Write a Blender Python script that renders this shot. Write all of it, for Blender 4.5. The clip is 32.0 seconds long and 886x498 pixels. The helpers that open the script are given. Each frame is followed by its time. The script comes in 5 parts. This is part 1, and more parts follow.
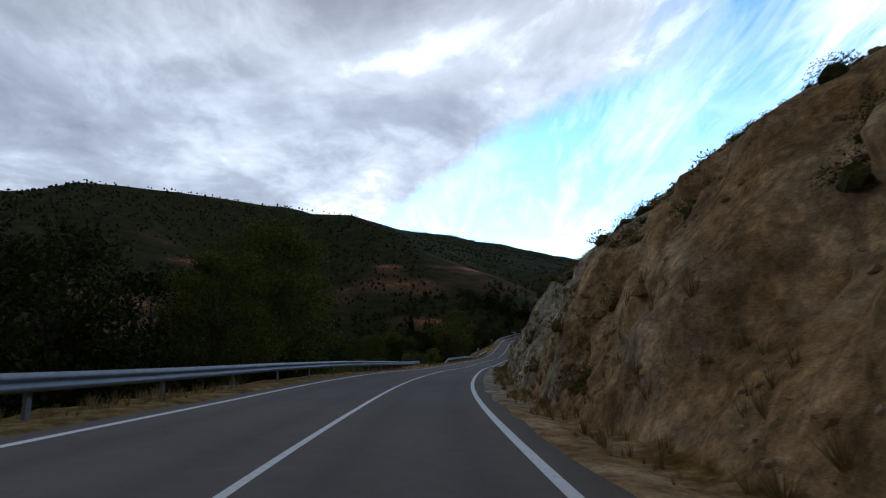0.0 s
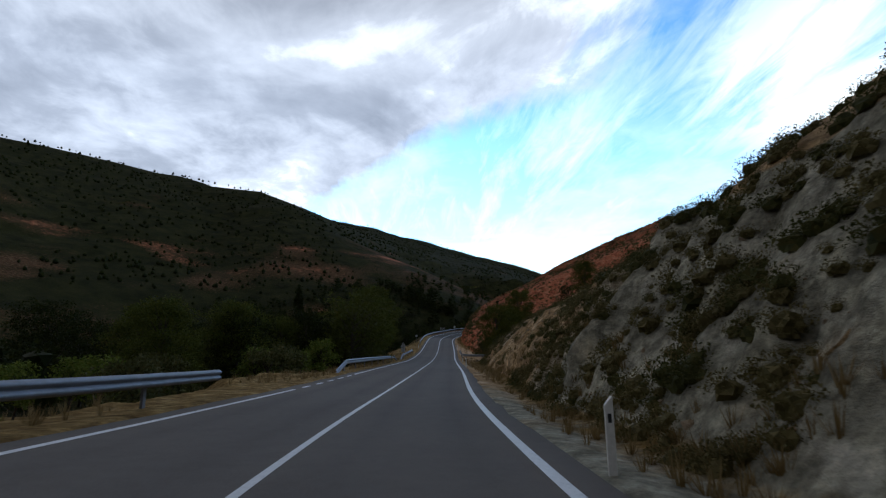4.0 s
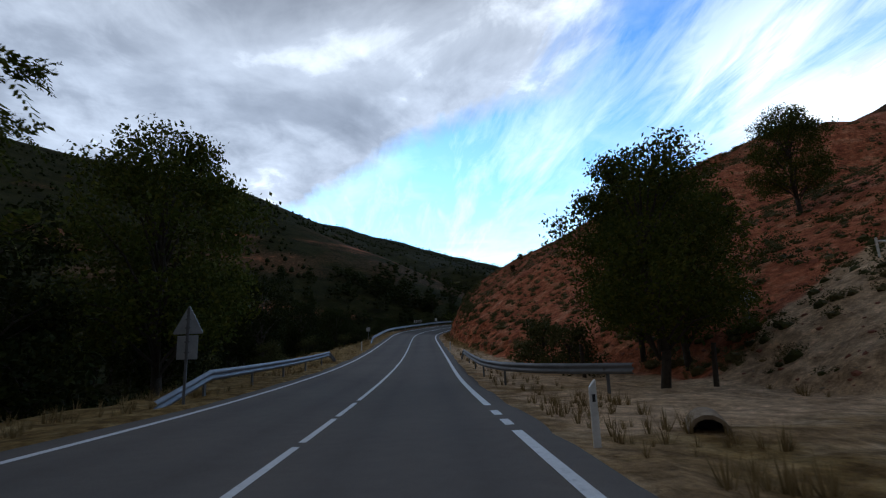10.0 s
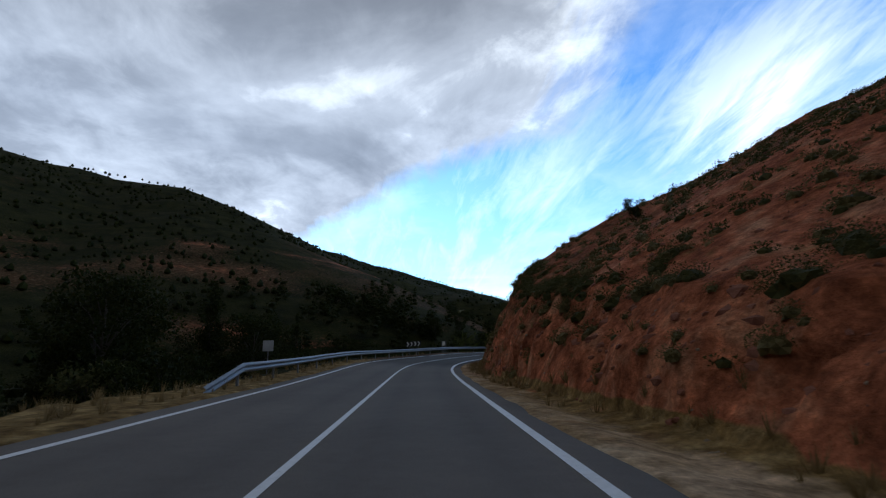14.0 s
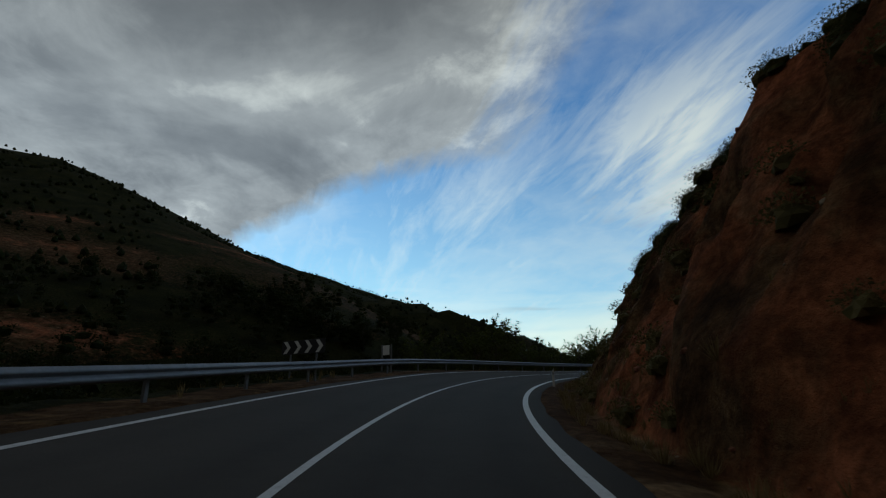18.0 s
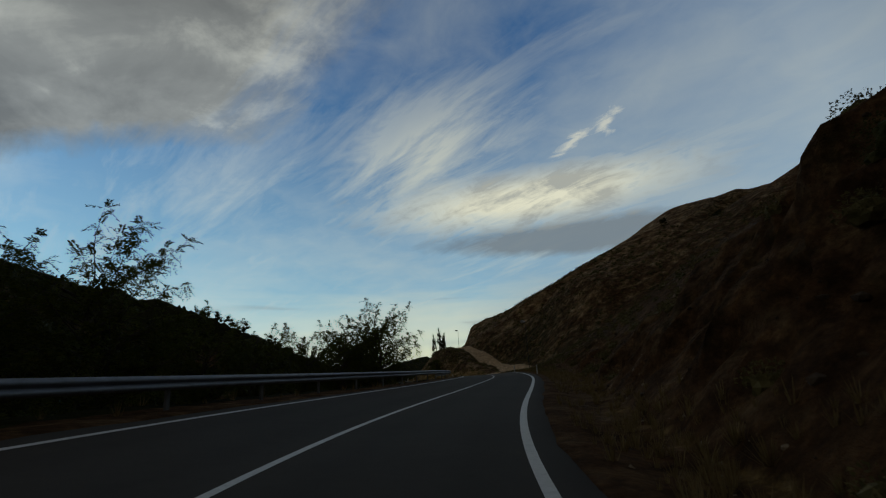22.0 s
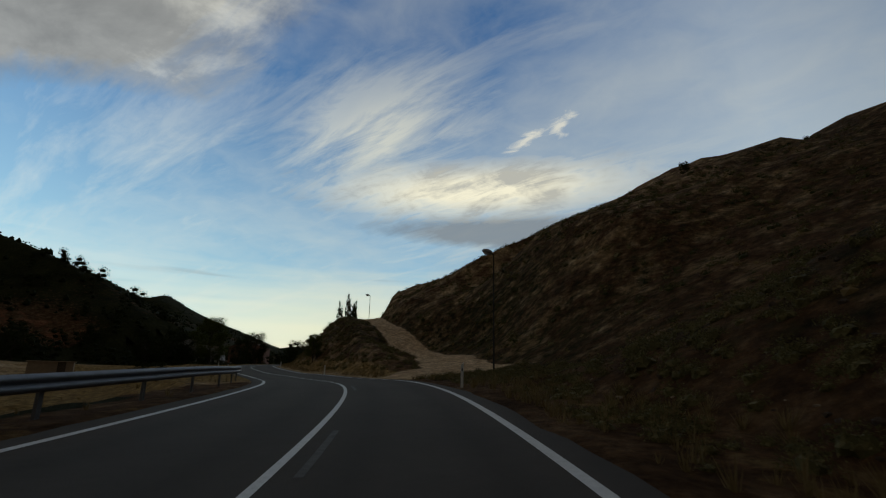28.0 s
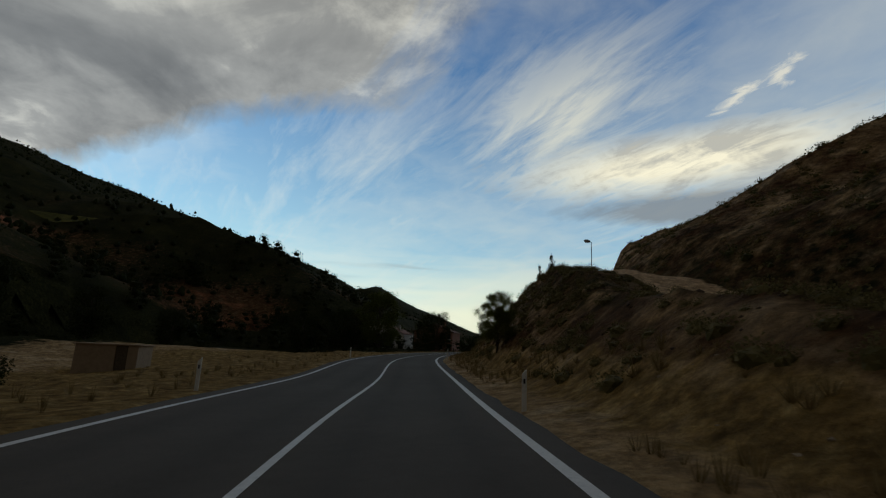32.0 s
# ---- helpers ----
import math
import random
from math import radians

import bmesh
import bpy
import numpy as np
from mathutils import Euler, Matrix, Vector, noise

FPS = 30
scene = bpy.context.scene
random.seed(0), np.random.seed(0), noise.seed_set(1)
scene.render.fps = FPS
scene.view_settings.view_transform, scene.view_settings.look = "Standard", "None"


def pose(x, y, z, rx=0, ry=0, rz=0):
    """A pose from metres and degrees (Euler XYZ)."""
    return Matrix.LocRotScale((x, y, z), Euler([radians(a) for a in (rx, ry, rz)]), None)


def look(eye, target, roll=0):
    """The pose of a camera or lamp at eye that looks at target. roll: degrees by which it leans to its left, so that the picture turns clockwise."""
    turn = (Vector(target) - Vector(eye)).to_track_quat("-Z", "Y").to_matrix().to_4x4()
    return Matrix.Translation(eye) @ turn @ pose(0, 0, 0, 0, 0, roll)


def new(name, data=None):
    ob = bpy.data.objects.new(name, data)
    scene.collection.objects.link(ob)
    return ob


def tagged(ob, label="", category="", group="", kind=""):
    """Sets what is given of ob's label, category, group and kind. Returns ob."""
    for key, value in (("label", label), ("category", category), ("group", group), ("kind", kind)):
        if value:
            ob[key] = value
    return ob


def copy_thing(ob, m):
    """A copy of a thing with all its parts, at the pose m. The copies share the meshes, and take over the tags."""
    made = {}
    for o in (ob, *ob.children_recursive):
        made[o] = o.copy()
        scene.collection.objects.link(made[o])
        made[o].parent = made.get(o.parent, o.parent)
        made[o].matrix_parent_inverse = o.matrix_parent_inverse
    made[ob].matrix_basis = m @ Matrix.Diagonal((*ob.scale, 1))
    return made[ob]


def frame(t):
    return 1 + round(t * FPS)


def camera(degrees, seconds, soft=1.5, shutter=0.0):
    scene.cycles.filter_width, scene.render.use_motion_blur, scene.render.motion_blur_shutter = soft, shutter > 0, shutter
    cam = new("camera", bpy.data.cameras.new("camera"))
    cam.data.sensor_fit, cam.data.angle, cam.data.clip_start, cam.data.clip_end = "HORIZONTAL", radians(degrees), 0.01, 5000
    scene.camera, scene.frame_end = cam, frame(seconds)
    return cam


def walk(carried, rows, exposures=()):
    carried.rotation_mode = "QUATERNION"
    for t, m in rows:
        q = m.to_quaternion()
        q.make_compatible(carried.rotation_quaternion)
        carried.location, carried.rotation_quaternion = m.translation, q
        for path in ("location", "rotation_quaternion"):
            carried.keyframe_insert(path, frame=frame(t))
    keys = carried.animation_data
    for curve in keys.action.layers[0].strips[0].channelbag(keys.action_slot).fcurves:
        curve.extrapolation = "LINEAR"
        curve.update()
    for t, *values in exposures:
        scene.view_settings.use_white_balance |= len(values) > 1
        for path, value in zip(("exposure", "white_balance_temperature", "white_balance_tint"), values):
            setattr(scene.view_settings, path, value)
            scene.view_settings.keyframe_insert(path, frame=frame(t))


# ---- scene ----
# ---------- camera ----------
cam = camera(83.0, 32.0, soft=1.2, shutter=0.1)
PATH = [
    (0, (0.839, 0.063, 0.839), (0.7351, 2.0241, 1.2204), -2.94),
    (0.5, (0.370, 4.737, 0.765), (0.2670, 6.6990, 1.1378), -2.13),
    (1, (0.021, 9.543, 0.628), (-0.0657, 11.5047, 1.0096), -2.34),
    (1.5, (-0.466, 14.512, 0.533), (-0.5135, 16.4763, 0.9059), -2.51),
    (2, (-0.849, 19.699, 0.438), (-0.8655, 21.6609, 0.8261), -2.54),
    (2.5, (-1.067, 24.899, 0.356), (-1.0225, 26.8633, 0.7273), -2.58),
    (3, (-1.185, 29.989, 0.263), (-1.0915, 31.9511, 0.6395), -1.83),
    (3.5, (-0.869, 35.188, 0.167), (-0.7122, 37.1472, 0.5352), -1.30),
    (5.5, (0.899, 56.029, -0.387), (1.2094, 57.9669, -0.0015), -1.04),
    (6, (1.397, 60.963, -0.490), (1.7240, 62.8980, -0.1038), -1.94),
    (6.5, (2.018, 65.650, -0.539), (2.3450, 67.5838, -0.1463), -0.57),
    (7, (2.591, 70.172, -0.584), (2.9253, 72.1044, -0.1904), -0.48),
    (7.5, (3.198, 74.681, -0.647), (3.5267, 76.6159, -0.2600), -0.38),
    (8, (3.782, 79.424, -0.730), (4.1001, 81.3588, -0.3357), -1.25),
    (8.5, (4.346, 84.355, -0.801), (4.6588, 86.2898, -0.4043), -1.56),
    (9, (4.899, 89.344, -0.894), (5.2124, 91.2783, -0.4933), -1.34),
    (9.5, (5.415, 94.092, -0.935), (5.7226, 96.0274, -0.5366), -1.76),
    (10, (5.900, 98.690, -1.015), (6.2078, 100.6271, -0.6227), -2.32),
    (10.5, (6.412, 103.638, -1.050), (6.7081, 105.5713, -0.6333), -1.01),
    (11, (6.929, 108.772, -1.100), (7.2297, 110.7063, -0.6902), -0.87),
    (11.5, (7.542, 114.014, -1.066), (7.8488, 115.9348, -0.6009), -2.24),
    (12, (8.187, 119.422, -1.010), (8.4998, 121.3389, -0.5327), -2.50),
    (12.5, (8.798, 124.874, -0.829), (9.1025, 126.7886, -0.3371), -1.74),
    (13, (9.424, 130.408, -0.604), (9.7290, 132.3231, -0.1157), -0.65),
    (13.5, (10.051, 136.002, -0.311), (10.3582, 137.9076, 0.2115), -0.79),
    (14, (10.719, 141.736, -0.012), (11.0211, 143.6417, 0.5143), -1.14),
    (14.5, (11.243, 147.598, 0.368), (11.5425, 149.5003, 0.9062), -1.00),
    (16.5, (13.443, 168.066, 1.777), (13.8100, 169.9535, 2.3282), -0.97),
    (17, (14.106, 172.269, 2.126), (14.5371, 174.1397, 2.6858), -1.06),
    (17.5, (14.848, 176.245, 2.418), (15.3455, 178.1017, 2.9692), -1.01),
    (18, (15.802, 180.287, 2.739), (16.3672, 182.1179, 3.3117), -0.70),
    (18.5, (17.048, 184.641, 3.084), (17.7061, 186.4385, 3.6632), -0.96),
    (19, (18.645, 189.106, 3.455), (19.4071, 190.8632, 4.0322), -0.90),
    (19.5, (20.436, 193.411, 3.784), (21.3213, 195.1102, 4.3585), -1.10),
    (20, (22.358, 197.147, 4.119), (23.3908, 198.7667, 4.6748), -1.60),
    (20.5, (24.344, 200.334, 4.358), (25.4676, 201.9005, 4.8896), -1.96),
    (21, (26.635, 203.502, 4.640), (27.8711, 204.9785, 5.1805), -2.92),
    (21.5, (29.198, 206.712, 4.885), (30.5252, 208.1077, 5.4247), -3.21),
    (22, (31.986, 209.809, 5.150), (33.3903, 211.1252, 5.6937), -3.18),
    (22.5, (34.982, 212.734, 5.388), (36.4709, 213.9628, 5.9105), -3.34),
    (23, (38.251, 215.549, 5.582), (39.8203, 216.6751, 6.1016), -3.11),
    (23.5, (41.939, 218.191, 5.812), (43.5625, 219.2396, 6.3244), -3.07),
    (24, (45.634, 220.718, 6.017), (47.2836, 221.7348, 6.5092), -2.62),
    (24.5, (49.293, 223.203, 6.234), (50.9475, 224.2100, 6.7328), -2.50),
    (25, (52.781, 225.629, 6.439), (54.4314, 226.6357, 6.9522), -1.08),
    (25.5, (55.905, 227.690, 6.640), (57.5514, 228.7080, 7.1417), -0.30),
    (27.5, (68.207, 236.547, 7.271), (69.8005, 237.6584, 7.7477), 0.19),
    (28, (71.567, 239.283, 7.438), (73.1253, 240.4395, 7.9205), 1.35),
    (28.5, (75.074, 242.209, 7.616), (76.5951, 243.4110, 8.1067), 1.92),
    (29, (78.507, 245.321, 7.799), (79.9776, 246.5871, 8.2824), 2.54),
    (29.5, (81.672, 248.496, 7.952), (83.1012, 249.8126, 8.4251), 3.41),
    (30, (84.604, 251.787, 8.065), (85.9783, 253.1669, 8.5183), 4.07),
    (30.5, (87.597, 255.186, 8.169), (88.8667, 256.6685, 8.6036), 3.96),
    (31, (90.295, 258.626, 8.187), (91.4777, 260.1761, 8.6333), 4.02),
    (31.5, (92.765, 262.462, 8.186), (93.8534, 264.0806, 8.6257), 3.40),
    (32, (95.396, 266.890, 8.213), (96.4103, 268.5647, 8.6223), 2.57),
]
EXPOSURE = [(0.0, 0.38, 6050, 11), (3.0, 0.42, 6050, 11), (6.0, 0.24, 5900, 10), (15.5, 0.06, 5850, 9), (17.0, -0.42, 5950, 4), (18.5, -0.98, 6750, 1), (21.5, -1.28, 7000, 2), (26.0, -1.20, 7150, 4), (28.5, -0.97, 7300, 6), (32.0, -0.94, 7350, 6)]
walk(cam, [(t, look(eye, target, roll)) for t, eye, target, roll in PATH], EXPOSURE)

# ---------- the road's centre line: x, y, z every STEP metres ----------
STEP, S0 = 12, -48.0
ROAD = [
    (2.67, -47.93, -0.27),
    (1.88, -35.96, -0.27),
    (1.09, -23.98, -0.27),
    (0.30, -12.00, -0.27),
    (-0.97, -0.06, -0.27),
    (-2.04, 11.88, -0.52),
    (-2.53, 23.86, -0.75),
    (-2.24, 35.86, -1.00),
    (-1.65, 47.86, -1.36),
    (-0.51, 59.83, -1.68),
    (0.97, 71.73, -1.81),
    (2.39, 83.65, -1.96),
    (3.74, 95.58, -2.13),
    (5.11, 107.49, -2.25),
    (6.51, 119.41, -2.17),
    (8.00, 131.32, -1.76),
    (9.40, 143.24, -1.12),
    (10.73, 155.16, -0.35),
    (12.11, 167.07, 0.48),
    (14.00, 178.88, 1.43),
    (17.46, 190.32, 2.33),
    (22.65, 201.06, 3.24),
    (29.72, 210.71, 4.05),
    (38.84, 218.56, 4.61),
    (48.86, 225.20, 5.10),
    (58.88, 231.77, 5.62),
    (68.60, 238.76, 6.08),
    (77.82, 246.44, 6.56),
    (86.16, 255.09, 6.88),
    (92.80, 265.16, 6.89),
    (98.47, 275.74, 6.99),
    (104.29, 286.25, 7.06),
    (109.88, 296.85, 7.40),
    (116.04, 307.03, 7.67),
    (123.16, 316.55, 7.93),
    (131.20, 325.34, 8.20),
    (140.03, 333.29, 8.46),
    (149.62, 340.38, 8.71),
    (159.57, 347.05, 8.86),
    (169.61, 353.60, 9.00),
    (179.74, 360.02, 9.14),
    (189.94, 366.30, 9.29),
    (200.23, 372.45, 9.43),
    (210.60, 378.48, 9.58),
    (221.04, 384.36, 9.72),
    (231.56, 390.11, 9.86),
    (242.14, 395.73, 10.01),
    (252.82, 401.20, 10.15),
]
LANE = 3.14


def spline(points, step, fine):
    """Cubic spline through evenly spaced points, sampled every `fine` metres."""
    p = np.array(points, float)
    n = len(p)
    a = np.eye(n) * 4
    a[0, 0] = a[-1, -1] = 2
    a += np.diag(np.ones(n - 1), 1) + np.diag(np.ones(n - 1), -1)
    rhs = np.zeros_like(p)
    rhs[1:-1] = 3 * (p[2:] - p[:-2])
    rhs[0], rhs[-1] = 3 * (p[1] - p[0]), 3 * (p[-1] - p[-2])
    m = np.linalg.solve(a, rhs)
    u = np.arange(0, (n - 1) * step + 1e-6, fine) / step
    i = np.minimum(u.astype(int), n - 2)
    f = (u - i)[:, None]
    return ((2 * f**3 - 3 * f**2 + 1) * p[i] + (f**3 - 2 * f**2 + f) * m[i]
            + (3 * f**2 - 2 * f**3) * p[i + 1] + (f**3 - f**2) * m[i + 1])


FINE = 0.5
LINE = spline(ROAD, STEP, FINE)
S_ALL = S0 + FINE * np.arange(len(LINE))
S_END = float(S_ALL[-1])
TAN = np.gradient(LINE[:, :2], axis=0)
TAN /= np.linalg.norm(TAN, axis=1)[:, None]
RIGHT = np.c_[TAN[:, 1], -TAN[:, 0]]


def on_line(s):
    s = np.asarray(s, float)
    return np.stack([np.interp(s, S_ALL, LINE[:, k]) for k in range(3)], -1)


def right_of(s):
    r = np.stack([np.interp(s, S_ALL, RIGHT[:, k]) for k in range(2)], -1)
    return r / np.linalg.norm(r, axis=-1, keepdims=True)


def keyed(table, s):
    t = np.array(table, float)
    return np.interp(s, t[:, 0], t[:, 1])


# cross-fall of the road, station by station: rise per metre to the right
BANK = [(-48, -0.07), (0, -0.0728), (10, -0.0713), (20, -0.0756), (30, -0.0621), (40, -0.039), (50, -0.0212), (60, -0.0217), (70, -0.0187), (80, -0.0187), (90, -0.0173), (100, -0.0094), (110, -0.0058), (120, -0.0123), (130, -0.006), (140, -0.0069), (150, -0.0093), (160, -0.0131), (170, -0.0299), (180, -0.0536), (190, -0.0589), (200, -0.0676), (210, -0.0889), (220, -0.0843), (230, -0.0662), (240, -0.0446), (250, -0.0163), (260, -0.0061), (270, 0.0162), (280, 0.0374), (290, 0.0531), (300, 0.0379), (320, 0.0352), (340, 0.0452)]


def bank(s, d):
    return keyed(BANK, s) * np.clip(d, -7, 7) + 0.035 * np.clip(-d, 0, 7)


def place(s, d, z=0.0):
    """World point at station s, d metres right of the centre line, z over the road."""
    p, r = on_line(s), right_of(s)
    return Vector((p[0] + r[0] * d, p[1] + r[1] * d, p[2] + z + float(bank(s, d))))


def heading(s):
    """Degrees by which the road has turned to the left of +y."""
    r = right_of(s)
    return math.degrees(math.atan2(r[1], r[0]))


def hash2(ix, iy, seed):
    h = (ix.astype(np.int64) * 374761393 + iy.astype(np.int64) * 668265263 + seed * 974634777) & 0x7FFFFFFF
    h = ((h ^ (h >> 13)) * 1274126177) & 0x7FFFFFFF
    return ((h ^ (h >> 16)) & 0xFFFF) / 65535.0


def vnoise(x, y, seed=0):
    ix, iy = np.floor(x), np.floor(y)
    fx, fy = x - ix, y - iy
    fx, fy = fx * fx * (3 - 2 * fx), fy * fy * (3 - 2 * fy)
    a, b = hash2(ix, iy, seed), hash2(ix + 1, iy, seed)
    c, d = hash2(ix, iy + 1, seed), hash2(ix + 1, iy + 1, seed)
    return (a + (b - a) * fx) * (1 - fy) + (c + (d - c) * fx) * fy - 0.5


def fbm(x, y, octaves=4, seed=0):
    out, amp = 0.0, 1.0
    for k in range(octaves):
        out = out + amp * vnoise(x * 2**k, y * 2**k, seed + 17 * k)
        amp *= 0.5
    return out


# ---------- sky and light ----------
world = bpy.data.worlds.new("sky")
scene.world = world
world.use_nodes = True
wn = world.node_tree.nodes
wl = world.node_tree.links
wn.clear()


def wnode(kind, **values):
    n = wn.new(kind)
    for k, v in values.items():
        setattr(n, k, v)
    return n


def wmath(op, a, b=None, clamp=False):
    n = wn.new("ShaderNodeMath")
    n.operation, n.use_clamp = op, clamp
    for k, v in enumerate((a, b)):
        if v is None:
            continue
        if isinstance(v, (int, float)):
            n.inputs[k].default_value = v
        else:
            wl.new(v, n.inputs[k])
    return n.outputs[0]


def wramp(fac, stops):
    n = wn.new("ShaderNodeValToRGB")
    e = n.color_ramp.elements
    while len(e) < len(stops):
        e.new(0.5)
    for k, (pos, col) in enumerate(stops):
        e[k].position, e[k].color = pos, (*col, 1) if len(col) == 3 else col
    wl.new(fac, n.inputs[0])
    return n.outputs[0]


SUN_TURN, SUN_HIGH = 312.0, 14.0      # compass of the low sun behind the clouds
sky = wnode("ShaderNodeTexSky", sky_type="NISHITA", sun_disc=False, sun_elevation=radians(SUN_HIGH),
            sun_rotation=radians(SUN_TURN), altitude=900, air_density=1.0, dust_density=1.2, ozone_density=2.0)
coord = wnode("ShaderNodeTexCoord")
sep = wnode("ShaderNodeSeparateXYZ")
wl.new(coord.outputs["Generated"], sep.inputs[0])
up = wmath("MAXIMUM", sep.outputs[2], 0.0)
# the cloud layers lie on a plane overhead: sx eastwards, sy northwards
den = wmath("ADD", up, 0.16)
comb = wnode("ShaderNodeCombineXYZ")
sx, sy = wmath("DIVIDE", sep.outputs[0], den), wmath("DIVIDE", sep.outputs[1], den)
wl.new(sx, comb.inputs[0])
wl.new(sy, comb.inputs[1])
azim = wmath("ARCTAN2", sep.outputs[0], sep.outputs[1])
low_comb = wnode("ShaderNodeCombineXYZ")
wl.new(azim, low_comb.inputs[0])
wl.new(wmath("MULTIPLY", up, 9.0), low_comb.inputs[1])


def cloud_noise(scale, detail, rough, turn, stretch, distort, shift, base=None):
    mp = wnode("ShaderNodeMapping")
    mp.inputs["Rotation"].default_value = (0, 0, radians(turn))
    mp.inputs["Scale"].default_value = (1, stretch, 1)
    mp.inputs["Location"].default_value = shift
    wl.new((base or comb).outputs[0], mp.inputs[0])
    n = wnode("ShaderNodeTexNoise")
    n.inputs["Scale"].default_value, n.inputs["Detail"].default_value = scale, detail
    n.inputs["Roughness"].default_value, n.inputs["Distortion"].default_value = rough, distort
    wl.new(mp.outputs[0], n.inputs[0])
    return n.outputs[0]


def wmix(fac, a, b, blend="MIX"):
    n = wnode("ShaderNodeMix", data_type="RGBA", blend_type=blend)
    for k, v in ((0, fac), (6, a), (7, b)):
        if isinstance(v, (int, float)):
            n.inputs[k].default_value = v
        elif isinstance(v, tuple):
            n.inputs[k].default_value = (*v, 1)
        else:
            wl.new(v, n.inputs[k])
    return n.outputs[2]


def centred(noise_out, amount):
    return wmath("MULTIPLY", wmath("SUBTRACT", noise_out, 0.5), amount)


def total(*parts):
    out = parts[0]
    for p in parts[1:]:
        out = wmath("ADD", out, p)
    return out


def blob(x, y, cx, cy, rx, ry, turn=0.0, wobble=None, inner=0.4, outer=1.0):
    """1 inside a soft ellipse, 0 outside it."""
    c, s = math.cos(radians(turn)), math.sin(radians(turn))
    dx, dy = wmath("SUBTRACT", x, cx), wmath("SUBTRACT", y, cy)
    u = wmath("DIVIDE", total(wmath("MULTIPLY", dx, c), wmath("MULTIPLY", dy, s)), rx)
    v = wmath("DIVIDE", total(wmath("MULTIPLY", dy, c), wmath("MULTIPLY", dx, -s)), ry)
    r = wmath("SQRT", total(wmath("MULTIPLY", u, u), wmath("MULTIPLY", v, v)))
    if wobble is not None:
        r = wmath("ADD", r, wobble)
    return wramp(r, [(inner, (1, 1, 1)), (outer, (0, 0, 0))])


puffs = cloud_noise(1.5, 9, 0.56, 25, 1.0, 0.5, (2.3, 0.4, 0))          # billows of the deck
fine = cloud_noise(6.5, 7, 0.6, 10, 0.8, 0.4, (4.7, 1.3, 0))
wisps = cloud_noise(3.4, 9, 0.62, -15, 0.26, 0.5, (0.7, 4.1, 0))         # streaks that run from north to south
ripple = cloud_noise(11.0, 7, 0.66, -19, 0.22, 0.8, (3.1, 2.2, 0))
soft = cloud_noise(0.9, 5, 0.5, 0, 1.0, 0.2, (7.7, 3.9, 0))
bars = cloud_noise(2.6, 5, 0.5, 0, 1.9, 0.2, (1.4, 6.2, 0), low_comb)

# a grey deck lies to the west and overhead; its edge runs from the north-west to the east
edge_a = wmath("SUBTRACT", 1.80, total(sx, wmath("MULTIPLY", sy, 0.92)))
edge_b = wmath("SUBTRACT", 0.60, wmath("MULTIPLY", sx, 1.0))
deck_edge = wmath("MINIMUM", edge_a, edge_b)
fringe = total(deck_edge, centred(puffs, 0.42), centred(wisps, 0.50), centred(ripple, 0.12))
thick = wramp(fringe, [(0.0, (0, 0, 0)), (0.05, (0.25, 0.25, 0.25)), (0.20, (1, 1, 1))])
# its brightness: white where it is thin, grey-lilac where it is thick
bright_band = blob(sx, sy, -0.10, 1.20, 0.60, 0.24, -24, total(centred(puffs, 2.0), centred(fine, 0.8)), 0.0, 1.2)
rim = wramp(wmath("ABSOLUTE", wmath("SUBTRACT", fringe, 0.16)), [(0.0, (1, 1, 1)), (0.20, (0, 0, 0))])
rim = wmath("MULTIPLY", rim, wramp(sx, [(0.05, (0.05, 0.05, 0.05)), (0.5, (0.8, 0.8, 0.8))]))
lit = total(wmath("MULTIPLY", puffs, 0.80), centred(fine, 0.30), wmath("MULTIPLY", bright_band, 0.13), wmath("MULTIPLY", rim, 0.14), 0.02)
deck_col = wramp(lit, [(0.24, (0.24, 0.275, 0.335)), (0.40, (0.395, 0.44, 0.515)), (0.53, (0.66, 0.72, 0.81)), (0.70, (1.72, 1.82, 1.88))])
# high up, mostly out of view, the deck is darkened to dim the ground
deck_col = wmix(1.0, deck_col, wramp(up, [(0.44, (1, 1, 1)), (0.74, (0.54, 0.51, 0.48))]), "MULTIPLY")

# open sky: deep blue above, pale towards the horizon, cream in the north-east
blue = wmix(1.0, sky.outputs[0], (0.17, 0.262, 0.36), "MULTIPLY")
pale = wramp(up, [(0.08, (1, 1, 1)), (0.30, (0.42, 0.42, 0.42)), (0.46, (0.12, 0.12, 0.12)), (0.60, (0, 0, 0))])
east = wramp(azim, [(0.15, (0, 0, 0)), (0.75, (1, 1, 1))])
blue = wmix(wmath("MULTIPLY", pale, 0.75), blue, wmix(east, (0.98, 1.62, 1.78), (0.80, 1.28, 1.55)))
haze = wramp(total(up, centred(bars, 0.10)), [(0.03, (1, 1, 1)), (0.10, (0.6, 0.6, 0.6)), (0.20, (0, 0, 0))])
blue = wmix(wmath("MULTIPLY", haze, 0.9), blue, wmix(east, (1.80, 1.95, 1.90), (1.85, 1.80, 1.28)))

